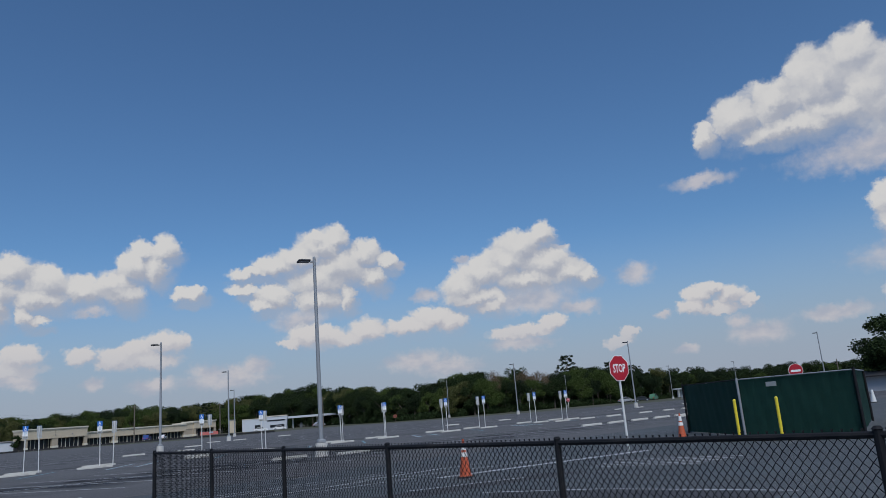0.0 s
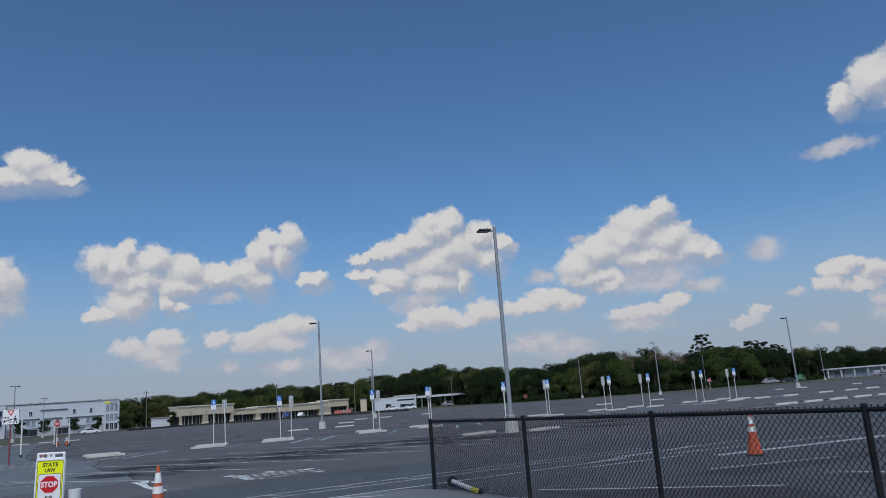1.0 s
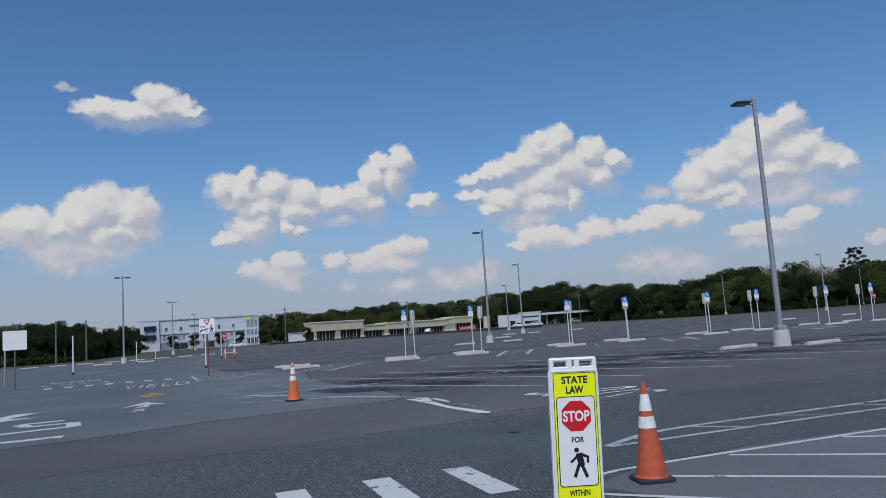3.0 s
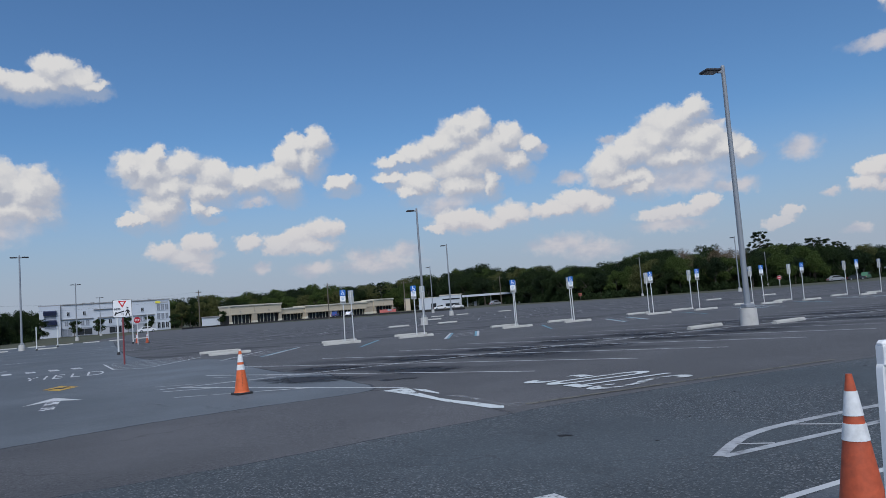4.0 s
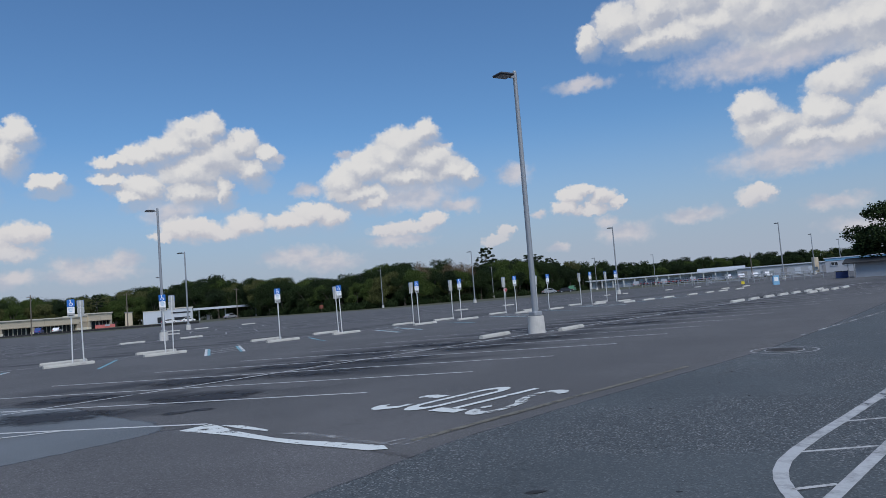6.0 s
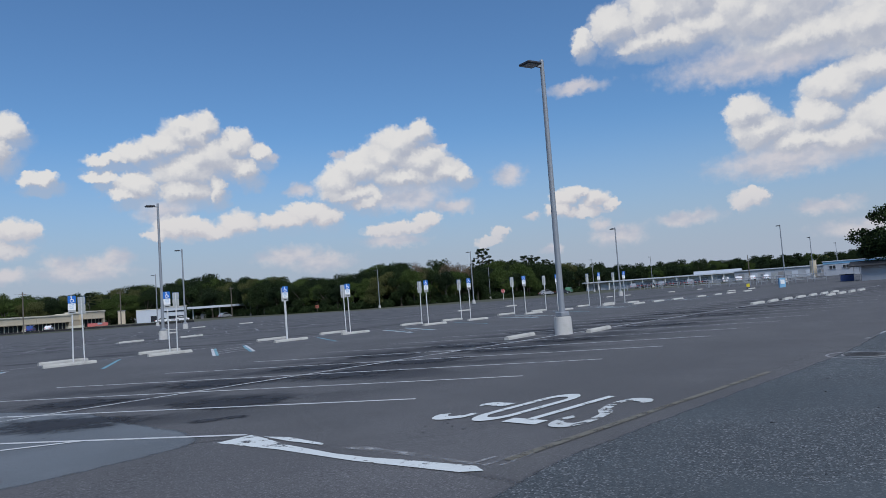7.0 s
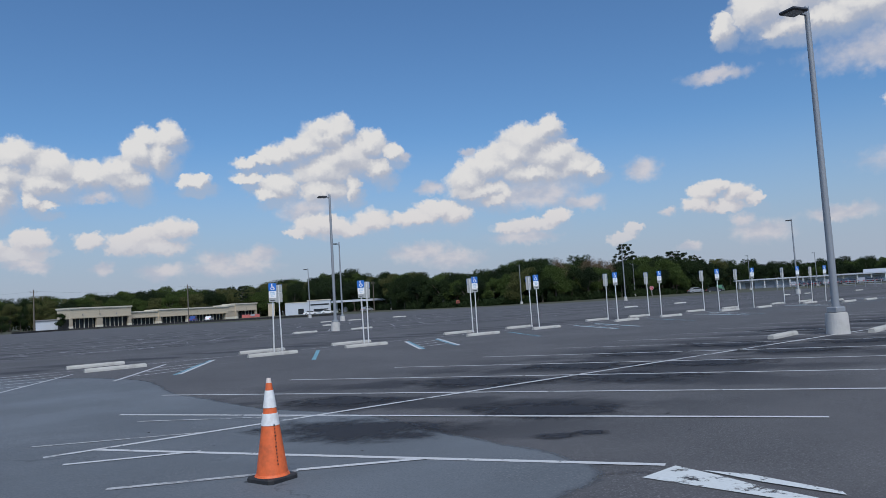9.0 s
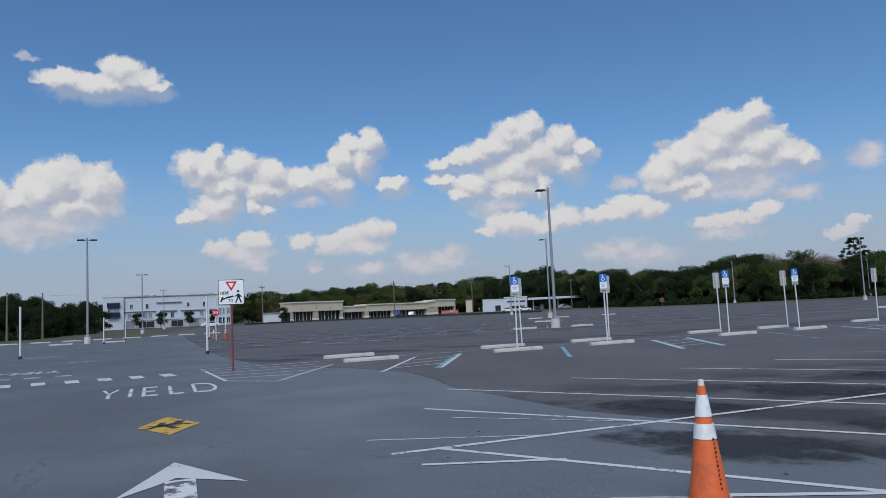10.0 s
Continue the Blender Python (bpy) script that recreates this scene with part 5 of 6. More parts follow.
# ---- chain-link fence ----
POSTS = [(4.19, 15.44), (4.35, 12.58), (4.50, 10.00), (4.63, 7.4), (4.79, 4.78), (4.94, 2.12), (5.09, -0.55), (5.24, -3.2)]
fence = thing("chain_link_fence", "low black vinyl chain-link fence on round posts", "fence", Matrix())
for i, (x, y) in enumerate(POSTS):
    b = tube(bmesh.new(), (x, y, 0), (x, y, 1.235), 0.036 if i == 0 else 0.030, segs=10)
    tube(b, (x, y, 1.235), (x, y, 1.255), 0.038, 0.02, 10)
    part("post", b, M_FENCE, fence)
for i, (p, q) in enumerate(zip(POSTS, POSTS[1:])):
    p, q = Vector((*p, 0)), Vector((*q, 0))
    part("top_rail", tube(bmesh.new(), p + Vector((0, 0, 1.2)), q + Vector((0, 0, 1.2)), 0.023, segs=8), M_FENCE, fence)
    ax = (q - p).normalized()
    length = (q - p).length
    side = Vector((-ax.y, ax.x, 0))
    pitch, rise, z0, z1 = 0.0315, 0.038, 0.04, 1.225
    nx, nz = int(length / pitch), int((z1 - z0) / rise)
    verts, faces = [], []

    def wire(points, r=0.0043):
        base = len(verts)
        for c in points:
            for k in range(3):
                a = 2 * math.pi * k / 3
                verts.append(c + ax * (r * math.cos(a)) + side * (r * math.sin(a)))
        for s in range(len(points) - 1):
            for k in range(3):
                a, b_ = base + s * 3 + k, base + s * 3 + (k + 1) % 3
                faces.append((a, b_, b_ + 3, a + 3))
    for c in range(nx):
        pts = []
        for s in range(nz + 1):
            u = (c + ((s + c) % 2)) * pitch + 0.01
            pts.append(p + ax * min(u, length) + Vector((0, 0, z0 + s * rise)) + side * (0.006 if s % 2 else -0.006) + side * 0.03)
        pts.append(pts[-1] + Vector((0, 0, 0.022)) + ax * (0.006 if c % 2 else -0.006))
        wire(pts)
    me = bpy.data.meshes.new("wire_mesh")
    me.from_pydata([tuple(v) for v in verts], [], faces)
    part("wire_mesh", me, M_FENCE, fence, "diamond wire mesh")

# ---- green screened enclosure ----
enclosure = thing("screened_enclosure", "enclosure of fence posts covered with green privacy screen", "fence", Matrix())
corner = [(24.9, 17.6), (21.9, 13.4), (22.1, 9.8), (28.6, 12.35), (30.2, 17.0), (24.9, 17.6)]
for i, (p, q) in enumerate(zip(corner, corner[1:])):
    part("post", tube(bmesh.new(), (*p, 0), (*p, 1.88), 0.04, segs=10), M_STEEL if i == 1 else M_FENCE, enclosure)
    part("top_rail", tube(bmesh.new(), (*p, 1.82), (*q, 1.82), 0.02, segs=8), M_FENCE if i == 0 else M_STEEL, enclosure)
    bm = bmesh.new()
    n = 36
    p_, q_ = Vector((*p, 0)), Vector((*q, 0))
    nrm = Vector((-(q_ - p_).normalized().y, (q_ - p_).normalized().x, 0))
    cols = []
    for k in range(n + 1):
        c = p_.lerp(q_, k / n)
        cols.append([bm.verts.new(c + nrm * (0.05 + 0.015 * math.sin(k * 1.7 + j) + 0.01 * math.sin(k * 0.6 + 2 * j)) + Vector((0, 0, 0.05 + 1.76 * j / 5 - (0.012 * abs(math.sin(k * 0.5)) if j == 5 else 0)))) for j in range(6)])
    for a, b_ in zip(cols, cols[1:]):
        for j in range(5):
            bm.faces.new((a[j], b_[j], b_[j + 1], a[j + 1]))
    bmesh.ops.solidify(bm, geom=bm.faces[:], thickness=0.006)
    smooth(part("screen", bm, M_GREEN, enclosure, "dark green woven privacy screen"))
for x, y, h in ((20.6, 12.80, 1.20), (20.6, 11.45, 1.20)):
    e = thing("yellow_bollard", "slim yellow post before the green screen", "bollard", pose(x, y, 0, 2, -3, 0), "yellow posts")
    part("post", tube(bmesh.new(), (0, 0, 0), (0, 0, h), 0.045, segs=12), M_POST_YELLOW, e)
    part("cap", tube(bmesh.new(), (0, 0, h), (0, 0, h + 0.03), 0.047, 0.02, 12), M_POST_YELLOW, e)
small = boxes(((0.006, 0.34, 0.14), (21.81, 12.2, 1.60)))
part("screen_label", small, M_ALU, enclosure, "small pale label")


# ---- distance ----
def far(az, d):
    """A place on the ground by its bearing from the lot's entrance and its distance."""
    return -5.5 + d * math.sin(radians(az)), 22.0 + d * math.cos(radians(az))


def frame_at(az, d, turn=None):
    x, y = far(az, d)
    return pose(x, y, 0, 0, 0, -az if turn is None else turn)


def window(parent, x, y, z, w_, h_, frame_mat=None, name="window", glass=None):
    """A recessed dark pane in a raised frame on a wall that faces -y."""
    fr = bmesh.new()
    t = 0.10
    for size, c in (((w_ + 2 * t, 0.14, t), (x, y - 0.05, z + h_ / 2 + t / 2)), ((w_ + 2 * t, 0.16, t), (x, y - 0.06, z - h_ / 2 - t / 2)),
                    ((t, 0.14, h_), (x - w_ / 2 - t / 2, y - 0.05, z)), ((t, 0.14, h_), (x + w_ / 2 + t / 2, y - 0.05, z)), ((0.06, 0.1, h_), (x, y - 0.03, z))):
        box(fr, size, c)
    f = part(name, fr, frame_mat or M_WALL_WHITE, parent)
    part("pane", boxes(((w_, 0.03, h_), (x, y - 0.016, z))), glass or M_DARKGLASS, f, "window glass")
    return f


# white three-storey building
x0, y0 = far(0.0, 250)
wb = thing("white_office_building", "long white three-storey building with navy awnings and small windows", "building", pose(x0, y0, 0, 0, 0, 0))
part("wall", boxes(((38.4, 14, 7.6), (0.7, 7, 6.4))), M_WALL_WHITE, wb)
part("ground_storey", boxes(((38.2, 13.8, 2.6), (0.7, 7.1, 1.3))), M_WALL_GREY, wb, "grey ground storey")
part("parapet", boxes(((38.9, 14.5, 0.26), (0.7, 7, 10.2))), M_ROOF, wb)
part("corner_block", boxes(((5.9, 1.0, 10.0), (-15.55, -0.45, 5.0))), M_WALL_WHITE, wb)
part("entrance_bay", boxes(((4.6, 1.2, 9.4), (17.7, -0.55, 4.7))), M_WALL_WHITE, wb)
for z in (8.4, 5.4):
    aw = bmesh.new()
    box(aw, (3.7, 0.9, 1.3), (-15.5, -1.3, z - 0.6), Euler((radians(18), 0, 0)).to_matrix())
    part("awning", aw, M_NAVY, wb, "navy awning")
    window(wb, -15.5, -0.96, z - 2.0, 3.2, 1.0, glass=M_PALEGLASS)
for x in (-10.4, -5.8, 6.6, 11.5):
    window(wb, x, -0.02, 7.15, 0.75, 1.25)
for x in (-11.0, -9.5, -6.4, -4.9, 5.9, 7.4, 10.7, 12.2):
    window(wb, x, -0.02, 4.15, 1.0, 1.5, glass=M_PALEGLASS)
for x in (-0.8, 1.7):
    window(wb, x, -0.02, 4.1, 0.9, 1.5)
for x, w_ in ((-10.8, 2.6), (-6.0, 4.6), (3.2, 3.6), (8.6, 2.6), (12.6, 2.2)):
    window(wb, x, 0.18, 1.25, w_, 1.9, M_WALL_GREY, glass=M_DARKGLASS if w_ > 3 else M_PALEGLASS)
for z in (7.6, 4.6, 1.6):
    for x in (16.4, 17.7, 19.0):
        window(wb, x, -1.17, z, 0.9, 1.9, glass=M_DARKGLASS if z < 3 else M_PALEGLASS)
part("sign_panel", boxes(((1.5, 0.12, 0.8), (16.3, -1.25, 9.3))), plain("yellow_sign_panel", (0.75, 0.65, 0.08), 0.5), wb, "plain yellow sign panel")
part("sign_panel", boxes(((2.2, 0.12, 0.7), (18.3, -1.25, 9.3))), M_WALL_GREY, wb)
for x0_, x1_, z, h_ in ((-3.1, 4.6, 8.17, 0.18), (-12.6, -3.2, 5.5, 0.16), (-2.0, 3.1, 5.45, 0.34), (4.3, 15.2, 5.35, 0.16)):
    part("ledge", boxes(((x1_ - x0_, 0.4, h_), ((x0_ + x1_) / 2, -0.22, z))), M_ROOF, wb)
part("downpipe", boxes(((0.16, 0.16, 10.0), (-12.5, -0.1, 5.0))), M_ROOF, wb)
for x in (-6.0, -3.5, 14.0):
    part("roof_unit", boxes(((1.0, 1.0, 0.5), (x, 5, 10.5))), M_ROOF, wb)

# strip mall: a row of shops between two raised ends
ax_, ay_ = far(8.75, 238)
bx_, by_ = far(22.0, 284)
turn = math.degrees(math.atan2(by_ - ay_, bx_ - ax_))
LEN = math.hypot(bx_ - ax_, by_ - ay_)
mall = thing("strip_mall", "long beige stucco strip mall with dark shop windows and raised ends", "building", pose(ax_, ay_, 0, 0, 0, turn))


def shop_block(s0, s1, h, low, fwd, bays, step=1.25):
    """A fascia on piers over a glazed front that is divided by pale mullions."""
    mid = (s0 + s1) / 2
    part("wall", boxes(((s1 - s0, 7, h - low), (mid, 3.5 - fwd, (h + low) / 2))), M_STUCCO, mall)
    part("cornice", boxes(((s1 - s0 + 0.5, 7.6, 0.34), (mid, 3.5 - fwd, h - 0.05)), ((s1 - s0 + 0.25, 7.3, 0.2), (mid, 3.5 - fwd, h - 0.36))), M_CORNICE, mall, "pale stepped cornice")
    part("band", boxes(((s1 - s0, 0.12, 0.22), (mid, -fwd - 0.07, low + 0.16))), M_STUCCO_DARK, mall)
    part("shop_front", boxes(((s1 - s0 - 0.3, 5.6, low), (mid, 4.1 - fwd, low / 2))), M_SHOPGLASS, mall, "dark shop windows")
    for p0, p1 in bays:
        part("pier", boxes(((p1 - p0, 0.9, low - 0.02), ((p0 + p1) / 2, 0.42 - fwd, low / 2 - 0.01))), M_STUCCO_DARK, mall)
        part("pier_foot", boxes(((p1 - p0 + 0.2, 1.0, 0.8), ((p0 + p1) / 2, 0.38 - fwd, 0.4))), M_CORNICE, mall)
    x = s0 + 0.7
    k = 0
    while x < s1 - 0.4:
        if not any(p0 - 0.2 < x < p1 + 0.2 for p0, p1 in bays):
            part("mullion", boxes(((0.11 if k % 3 else 0.28, 0.16, low - 0.03), (x, 1.2 - fwd, low / 2 - 0.015))), M_CORNICE, mall)
        k += 1
        x += step


shop_block(0.8, 20.7, 6.15, 3.0, 1.2, ((0.8, 1.4), (9.0, 10.9), (19.7, 20.7)), 1.4)
shop_block(20.7, 31.4, 4.25, 2.15, 0.0, ((30.6, 31.4),), 1.5)
shop_block(31.4, 60.3, 4.65, 2.1, 0.5, ((31.4, 32.2), (42.4, 43.2), (59.4, 60.3)), 1.5)
shop_block(60.3, 63.8, 5.05, 2.6, 0.4, ((60.3, 63.7),))
shop_block(63.8, 74.0, 5.45, 2.7, 1.0, ((63.8, 64.6), (73.2, 74.0)), 1.6)
for s in (4.5, 10.0, 15.5):
    part("wall_lamp", boxes(((0.25, 0.3, 0.35), (s, -1.3, 4.1))), M_ROOF, mall)
for s in (10.0, 22.5, 47.0, 68.8):
    part("wall_joint", boxes(((0.10, 0.06, 1.6), (s, -1.23 if s < 20 else -0.03 if s < 31 else -0.53 if s < 60 else -1.03, 3.3 if s > 20 else 4.8))), M_STUCCO_DARK, mall)
part("banner", boxes(((8.7, 0.1, 1.15), (69.6, -2.4, 0.62))), M_PINK, mall, "coral red banner before the shop front")
part("banner_panel", boxes(((2.0, 0.1, 0.6), (70.4, -2.5, 0.9))), M_WALL_WHITE, mall)

# filling station
gx, gy = far(25.9, 268)
gs = thing("filling_station", "white filling station with a long flat canopy", "building", pose(gx, gy, 0, 0, 0, -26))
part("wall", boxes(((8.0, 8, 4.4), (-4.6, 4, 2.2)), ((8.4, 9, 4.9), (3.6, 4, 2.45))), M_WALL_WHITE, gs)
part("roof_edge", boxes(((8.8, 9.4, 0.3), (3.6, 4, 5.0)), ((8.2, 8.2, 0.2), (-4.6, 4, 4.5))), M_CORNICE, gs)
part("window_band", boxes(((6.6, 0.1, 0.5), (3.8, -0.55, 3.4)), ((5.2, 0.1, 1.0), (4.2, -0.55, 1.3)), ((2.0, 0.1, 2.0), (-3.0, -0.05, 1.2))), M_DARKGLASS, gs, "dark windows")
part("canopy", boxes(((21.0, 7, 0.75), (18.6, -1, 4.05))), M_WALL_WHITE, gs, "thin white canopy")
for x in (10.0, 19.0, 28.4):
    part("column", boxes(((0.45, 0.45, 3.7), (x, -1, 1.85))), M_POST, gs)
for x in (13, 21):
    part("fuel_pump", boxes(((1.0, 0.6, 1.8), (x, -1, 0.9))), M_ROOF, gs)

# low beige block between the mall and the station
kx, ky = far(23.0, 300)
lb = thing("small_building", "small beige building behind the lot", "building", pose(kx, ky, 0, 0, 0, -23))
part("wall", boxes(((2.6, 4, 5.0), (0, 2, 2.5))), M_STUCCO, lb)
part("roof", boxes(((2.9, 4.3, 0.3), (0, 2, 5.1))), M_ROOF, lb)
kx, ky = far(7.6, 245)
lb = thing("small_building", "small white building beside the strip mall", "building", pose(kx, ky, 0, 0, 0, -8))
part("wall", boxes(((6, 5, 3.0), (0, 2, 1.5))), M_WALL_WHITE, lb)
part("roof", boxes(((6.6, 5.6, 0.3), (0, 2, 3.1))), M_ROOF, lb)

# silt fence along the far edge of the lot
sf = thing("silt_fence", "low black silt fence on stakes along the edge of the lot", "fence", Matrix())
stakes = [far(a, d) for a, d in ((5.5, 190), (9, 200), (13, 196), (17, 190), (21, 182), (25, 172), (28.5, 162))]
for p, q in zip(stakes, stakes[1:]):
    b = slab([(p[0], p[1] - 0.02), (q[0], q[1] - 0.02), (q[0], q[1] + 0.02), (p[0], p[1] + 0.02)], 0.0, 0.42)
    part("fabric", b, M_SILT, sf)
    for k in range(4):
        u = k / 4
        x, y = p[0] + (q[0] - p[0]) * u, p[1] + (q[1] - p[1]) * u
        part("stake", boxes(((0.06, 0.06, 0.6), (x, y - 0.06, 0.3))), M_WOODPOLE, sf)

# long low white building with a flat roof, far beyond the lot
wx, wy = far(65.2, 268)
lw = thing("long_low_building", "long low white building with a flat white roof", "building", pose(wx, wy, 0, 0, 0, -66))
part("wall", boxes(((60, 10, 2.6), (0, 4, 1.3))), M_WALL_WHITE, lw)
part("roof", boxes(((62, 14, 0.45), (0, 4, 2.95))), M_WALL_WHITE, lw)
for i in range(16):
    part("column", boxes(((0.35, 0.35, 2.8), (-29 + 3.9 * i, -2.6, 1.4))), M_POST, lw)
for i in range(9):
    part("door", boxes(((3.0, 0.1, 2.1), (-26 + 6.2 * i, -1.04, 1.05))), M_WALL_GREY if i % 3 else M_ROOF, lw)
part("upper_block", boxes(((16, 8, 1.3), (16, 7, 3.6))), M_WALL_WHITE, lw)

wx, wy = far(73.6, 232)
lw = thing("low_wall_building", "low pale grey building behind the cart corrals", "building", pose(wx, wy, 0, 0, 0, -74))
part("wall", boxes(((30, 8, 2.9), (0, 4, 1.45))), M_WALL_GREY, lw)
part("roof", boxes(((30.8, 8.8, 0.3), (0, 4, 3.05))), M_WALL_WHITE, lw)
for i in range(8):
    part("door", boxes(((1.6, 0.1, 2.0), (-13 + 3.6 * i, -0.04, 1.0))), M_WALL_WHITE if i % 3 else M_ROOF, lw)
bx2, by2 = far(77.9, 205)
bb2 = thing("blue_banded_building", "white building with a bright blue band and small windows", "building", pose(bx2, by2, 0, 0, 0, -77))
part("wall", boxes(((17, 12, 3.0), (1.5, 6, 1.5))), M_WALL_GREY, bb2)
part("blue_band", boxes(((17.2, 12.2, 0.6), (1.5, 6, 3.2))), M_TURQ, bb2, "bright blue band")
part("roof", boxes(((17.6, 12.6, 0.2), (1.5, 6, 3.6))), M_WALL_WHITE, bb2)
for i in range(5):
    window(bb2, -5 + 3.0 * i, -0.02, 2.1, 1.4, 0.8)
part("tank", tube(bmesh.new(), (-9.5, 4, 0), (-9.5, 4, 4.2), 0.8, segs=16), M_STUCCO, bb2, "beige tank")

sx, sy = 88.6, 35.4
sh = thing("white_shed", "white shed with a dark sloping roof beside an oak", "shed", pose(sx, sy, 0, 0, 0, -79))
part("wall", boxes(((7.0, 4, 1.75), (0, 2, 0.875))), M_WALL_GREY, sh)
rf = bmesh.new()
box(rf, (8.6, 5.4, 0.14), (-0.4, 1.8, 1.95), Euler((radians(6), 0, 0)).to_matrix())
part("roof", rf, M_RUBBER, sh, "dark sloping roof")
for x in (-4.2, -3.6):
    part("roof_post", boxes(((0.08, 0.08, 1.8), (x, -0.4, 0.9))), M_ROOF, sh)


# ---- cart corrals and barriers on the far side of the lot ----
def corral(az, d, turn, length=6.0):
    e = thing("cart_corral", "low galvanised cart corral with grey rails", "cart corral", pose(*far(az, d), 0, 0, 0, turn), "cart corrals")
    for y in (-1.2, 1.2):
        for x in (-length / 2, 0, length / 2):
            part("post", tube(bmesh.new(), (x, y, 0), (x, y, 1.15), 0.05, segs=6), M_STEEL, e)
        for z in (0.45, 0.8, 1.15):
            part("rail", tube(bmesh.new(), (-length / 2, y, z), (length / 2, y, z), 0.035, segs=6), M_STEEL, e)
    part("sign", boxes(((0.05, 0.7, 0.5), (length / 2, 0, 1.35))), M_ALU, e)
    part("end_rail", tube(bmesh.new(), (-length / 2, -1.2, 1.15), (-length / 2, 1.2, 1.15), 0.035, segs=6), M_STEEL, e)
    return e


for i, (az, d) in enumerate(((66.5, 150), (68.4, 138), (69.6, 160), (70.6, 120), (71.6, 142), (73.4, 118), (74.6, 132), (75.6, 112), (64.5, 165), (62.5, 175))):
    corral(az, d, -az + (i % 3) * 40)
e = thing("blue_box", "pale blue box standing on the lot", "box", pose(76.5, 43.8, 0, 0, 0, -60))
part("body", boxes(((0.6, 0.6, 1.0), (0, 0, 0.5))), M_TURQ, e)
part("panel", boxes(((0.4, 0.02, 0.45), (0, -0.315, 0.6))), M_SHEET_WHITE, e)
e = thing("blue_bin", "dark blue waste bin beside the shed", "bin", pose(92.5, 41.5, 0, 0, 0, -70))
part("body", boxes(((1.4, 1.0, 0.75), (0, 0, 0.38))), M_CARBLUE, e)
part("lid", boxes(((1.5, 1.1, 0.1), (0, 0, 0.8))), M_CARDARK, e)
for az, d, h in ((72.7, 88.5, 0.6),):
    e = thing("yellow_barrier", "small yellow plastic barrier on the lot", "barrier", pose(*far(az, d), 0, 0, 0, -70), "yellow barriers")
    part("panel", boxes(((0.34, 0.06, h - 0.25), (0, 0, (h + 0.25) / 2))), M_POST_YELLOW, e)
    for s in (-0.13, 0.13):
        part("foot", boxes(((0.08, 0.5, 0.1), (s, 0, 0.05)), ((0.05, 0.05, 0.26), (s, 0, 0.17))), M_RUBBER, e)


# ---- parked cars ----
def car(paint_mat, label, tall=1.0):
    e = thing("parked_car", label, "car", group="parked cars")
    side = [(-2.2, 0.32), (-2.25, 0.62), (-2.1, 0.85), (-1.55, 0.95 * tall), (-0.95, 1.42 * tall), (0.55, 1.46 * tall), (1.25, 0.98 * tall), (2.05, 0.82), (2.22, 0.55), (2.18, 0.32)]
    bm = slab(side, -0.86, 0.86)
    bmesh.ops.rotate(bm, verts=bm.verts, matrix=Matrix.Rotation(radians(90), 3, "X"))
    bmesh.ops.bevel(bm, geom=bm.edges[:], offset=0.06, segments=2, affect="EDGES")
    smooth(part("body", bm, paint_mat, e))
    for s in (-1, 1):
        pts = [(-1.4, 0.98 * tall), (-0.9, 1.34 * tall), (0.5, 1.38 * tall), (1.05, 1.0 * tall)]
        wnd = slab(pts, -0.006, 0.006)
        bmesh.ops.rotate(wnd, verts=wnd.verts, matrix=Matrix.Rotation(radians(90), 3, "X"))
        place(part("side_window", wnd, M_DARKGLASS, e, "dark side window"), 0, s * 0.868, 0)
    b = bmesh.new()
    box(b, (0.03, 1.45, 0.62), (0.94, 0, 1.22 * tall), Euler((0, radians(-54), 0)).to_matrix())
    part("windscreen", b, M_DARKGLASS, e)
    for x in (-1.35, 1.35):
        for s in (-1, 1):
            wl = part("wheel", tube(bmesh.new(), (x, s * 0.70, 0.33), (x, s * 0.885, 0.33), 0.33, segs=18), M_RUBBER, e)
            part("rim", tube(bmesh.new(), (x, s * 0.88, 0.33), (x, s * 0.895, 0.33), 0.19, segs=12), M_CARGREY, wl)
    for s in (-1, 1):
        part("headlight", boxes(((0.06, 0.35, 0.14), (2.2, s * 0.58, 0.68))), M_WHITE, e)
        part("tail_light", boxes(((0.06, 0.3, 0.16), (-2.22, s * 0.6, 0.74))), M_RED, e)
    return e


cars = [car(M_CARWHITE, "white parked car far across the lot"), car(M_CARDARK, "dark parked car far across the lot"), car(M_CARGREY, "silver parked car far across the lot", 1.12), car(M_CARBLUE, "blue parked van before the shops", 1.25), car(M_CARGREEN, "bright green truck parked beyond the lot", 1.35)]
spots = [(0, 3.0, 182, 5), (0, 26.0, 228, -20), (3, 17.3, 236, 60), (0, 18.4, 240, 60), (0, 27.3, 240, -20), (2, 30.4, 245, 10)]
crng = random.Random(12)
for i in range(11):
    spots.append((1 if i % 4 else 2, 62.6 + 0.52 * i, 232, 22))
for i in range(2):
    spots.append((crng.choice((1, 1, 1, 2)), 55.9 + 1.3 * i, 222 + crng.uniform(-8, 8), -30 + crng.uniform(-15, 15)))
spots += [(4, 57.6, 238, 20)]
for i in range(4):
    spots.append((0, 69.3 + 0.9 * i, 225, 25))
used = set()
for kind, az, d, turn in spots:
    m = pose(*far(az, d), -0.06 if d > 178 and 25 < az < 63 else 0.0, 0, 0, turn)
    if kind in used:
        copy_thing(cars[kind], m)
    else:
        cars[kind].matrix_world = m
        used.add(kind)


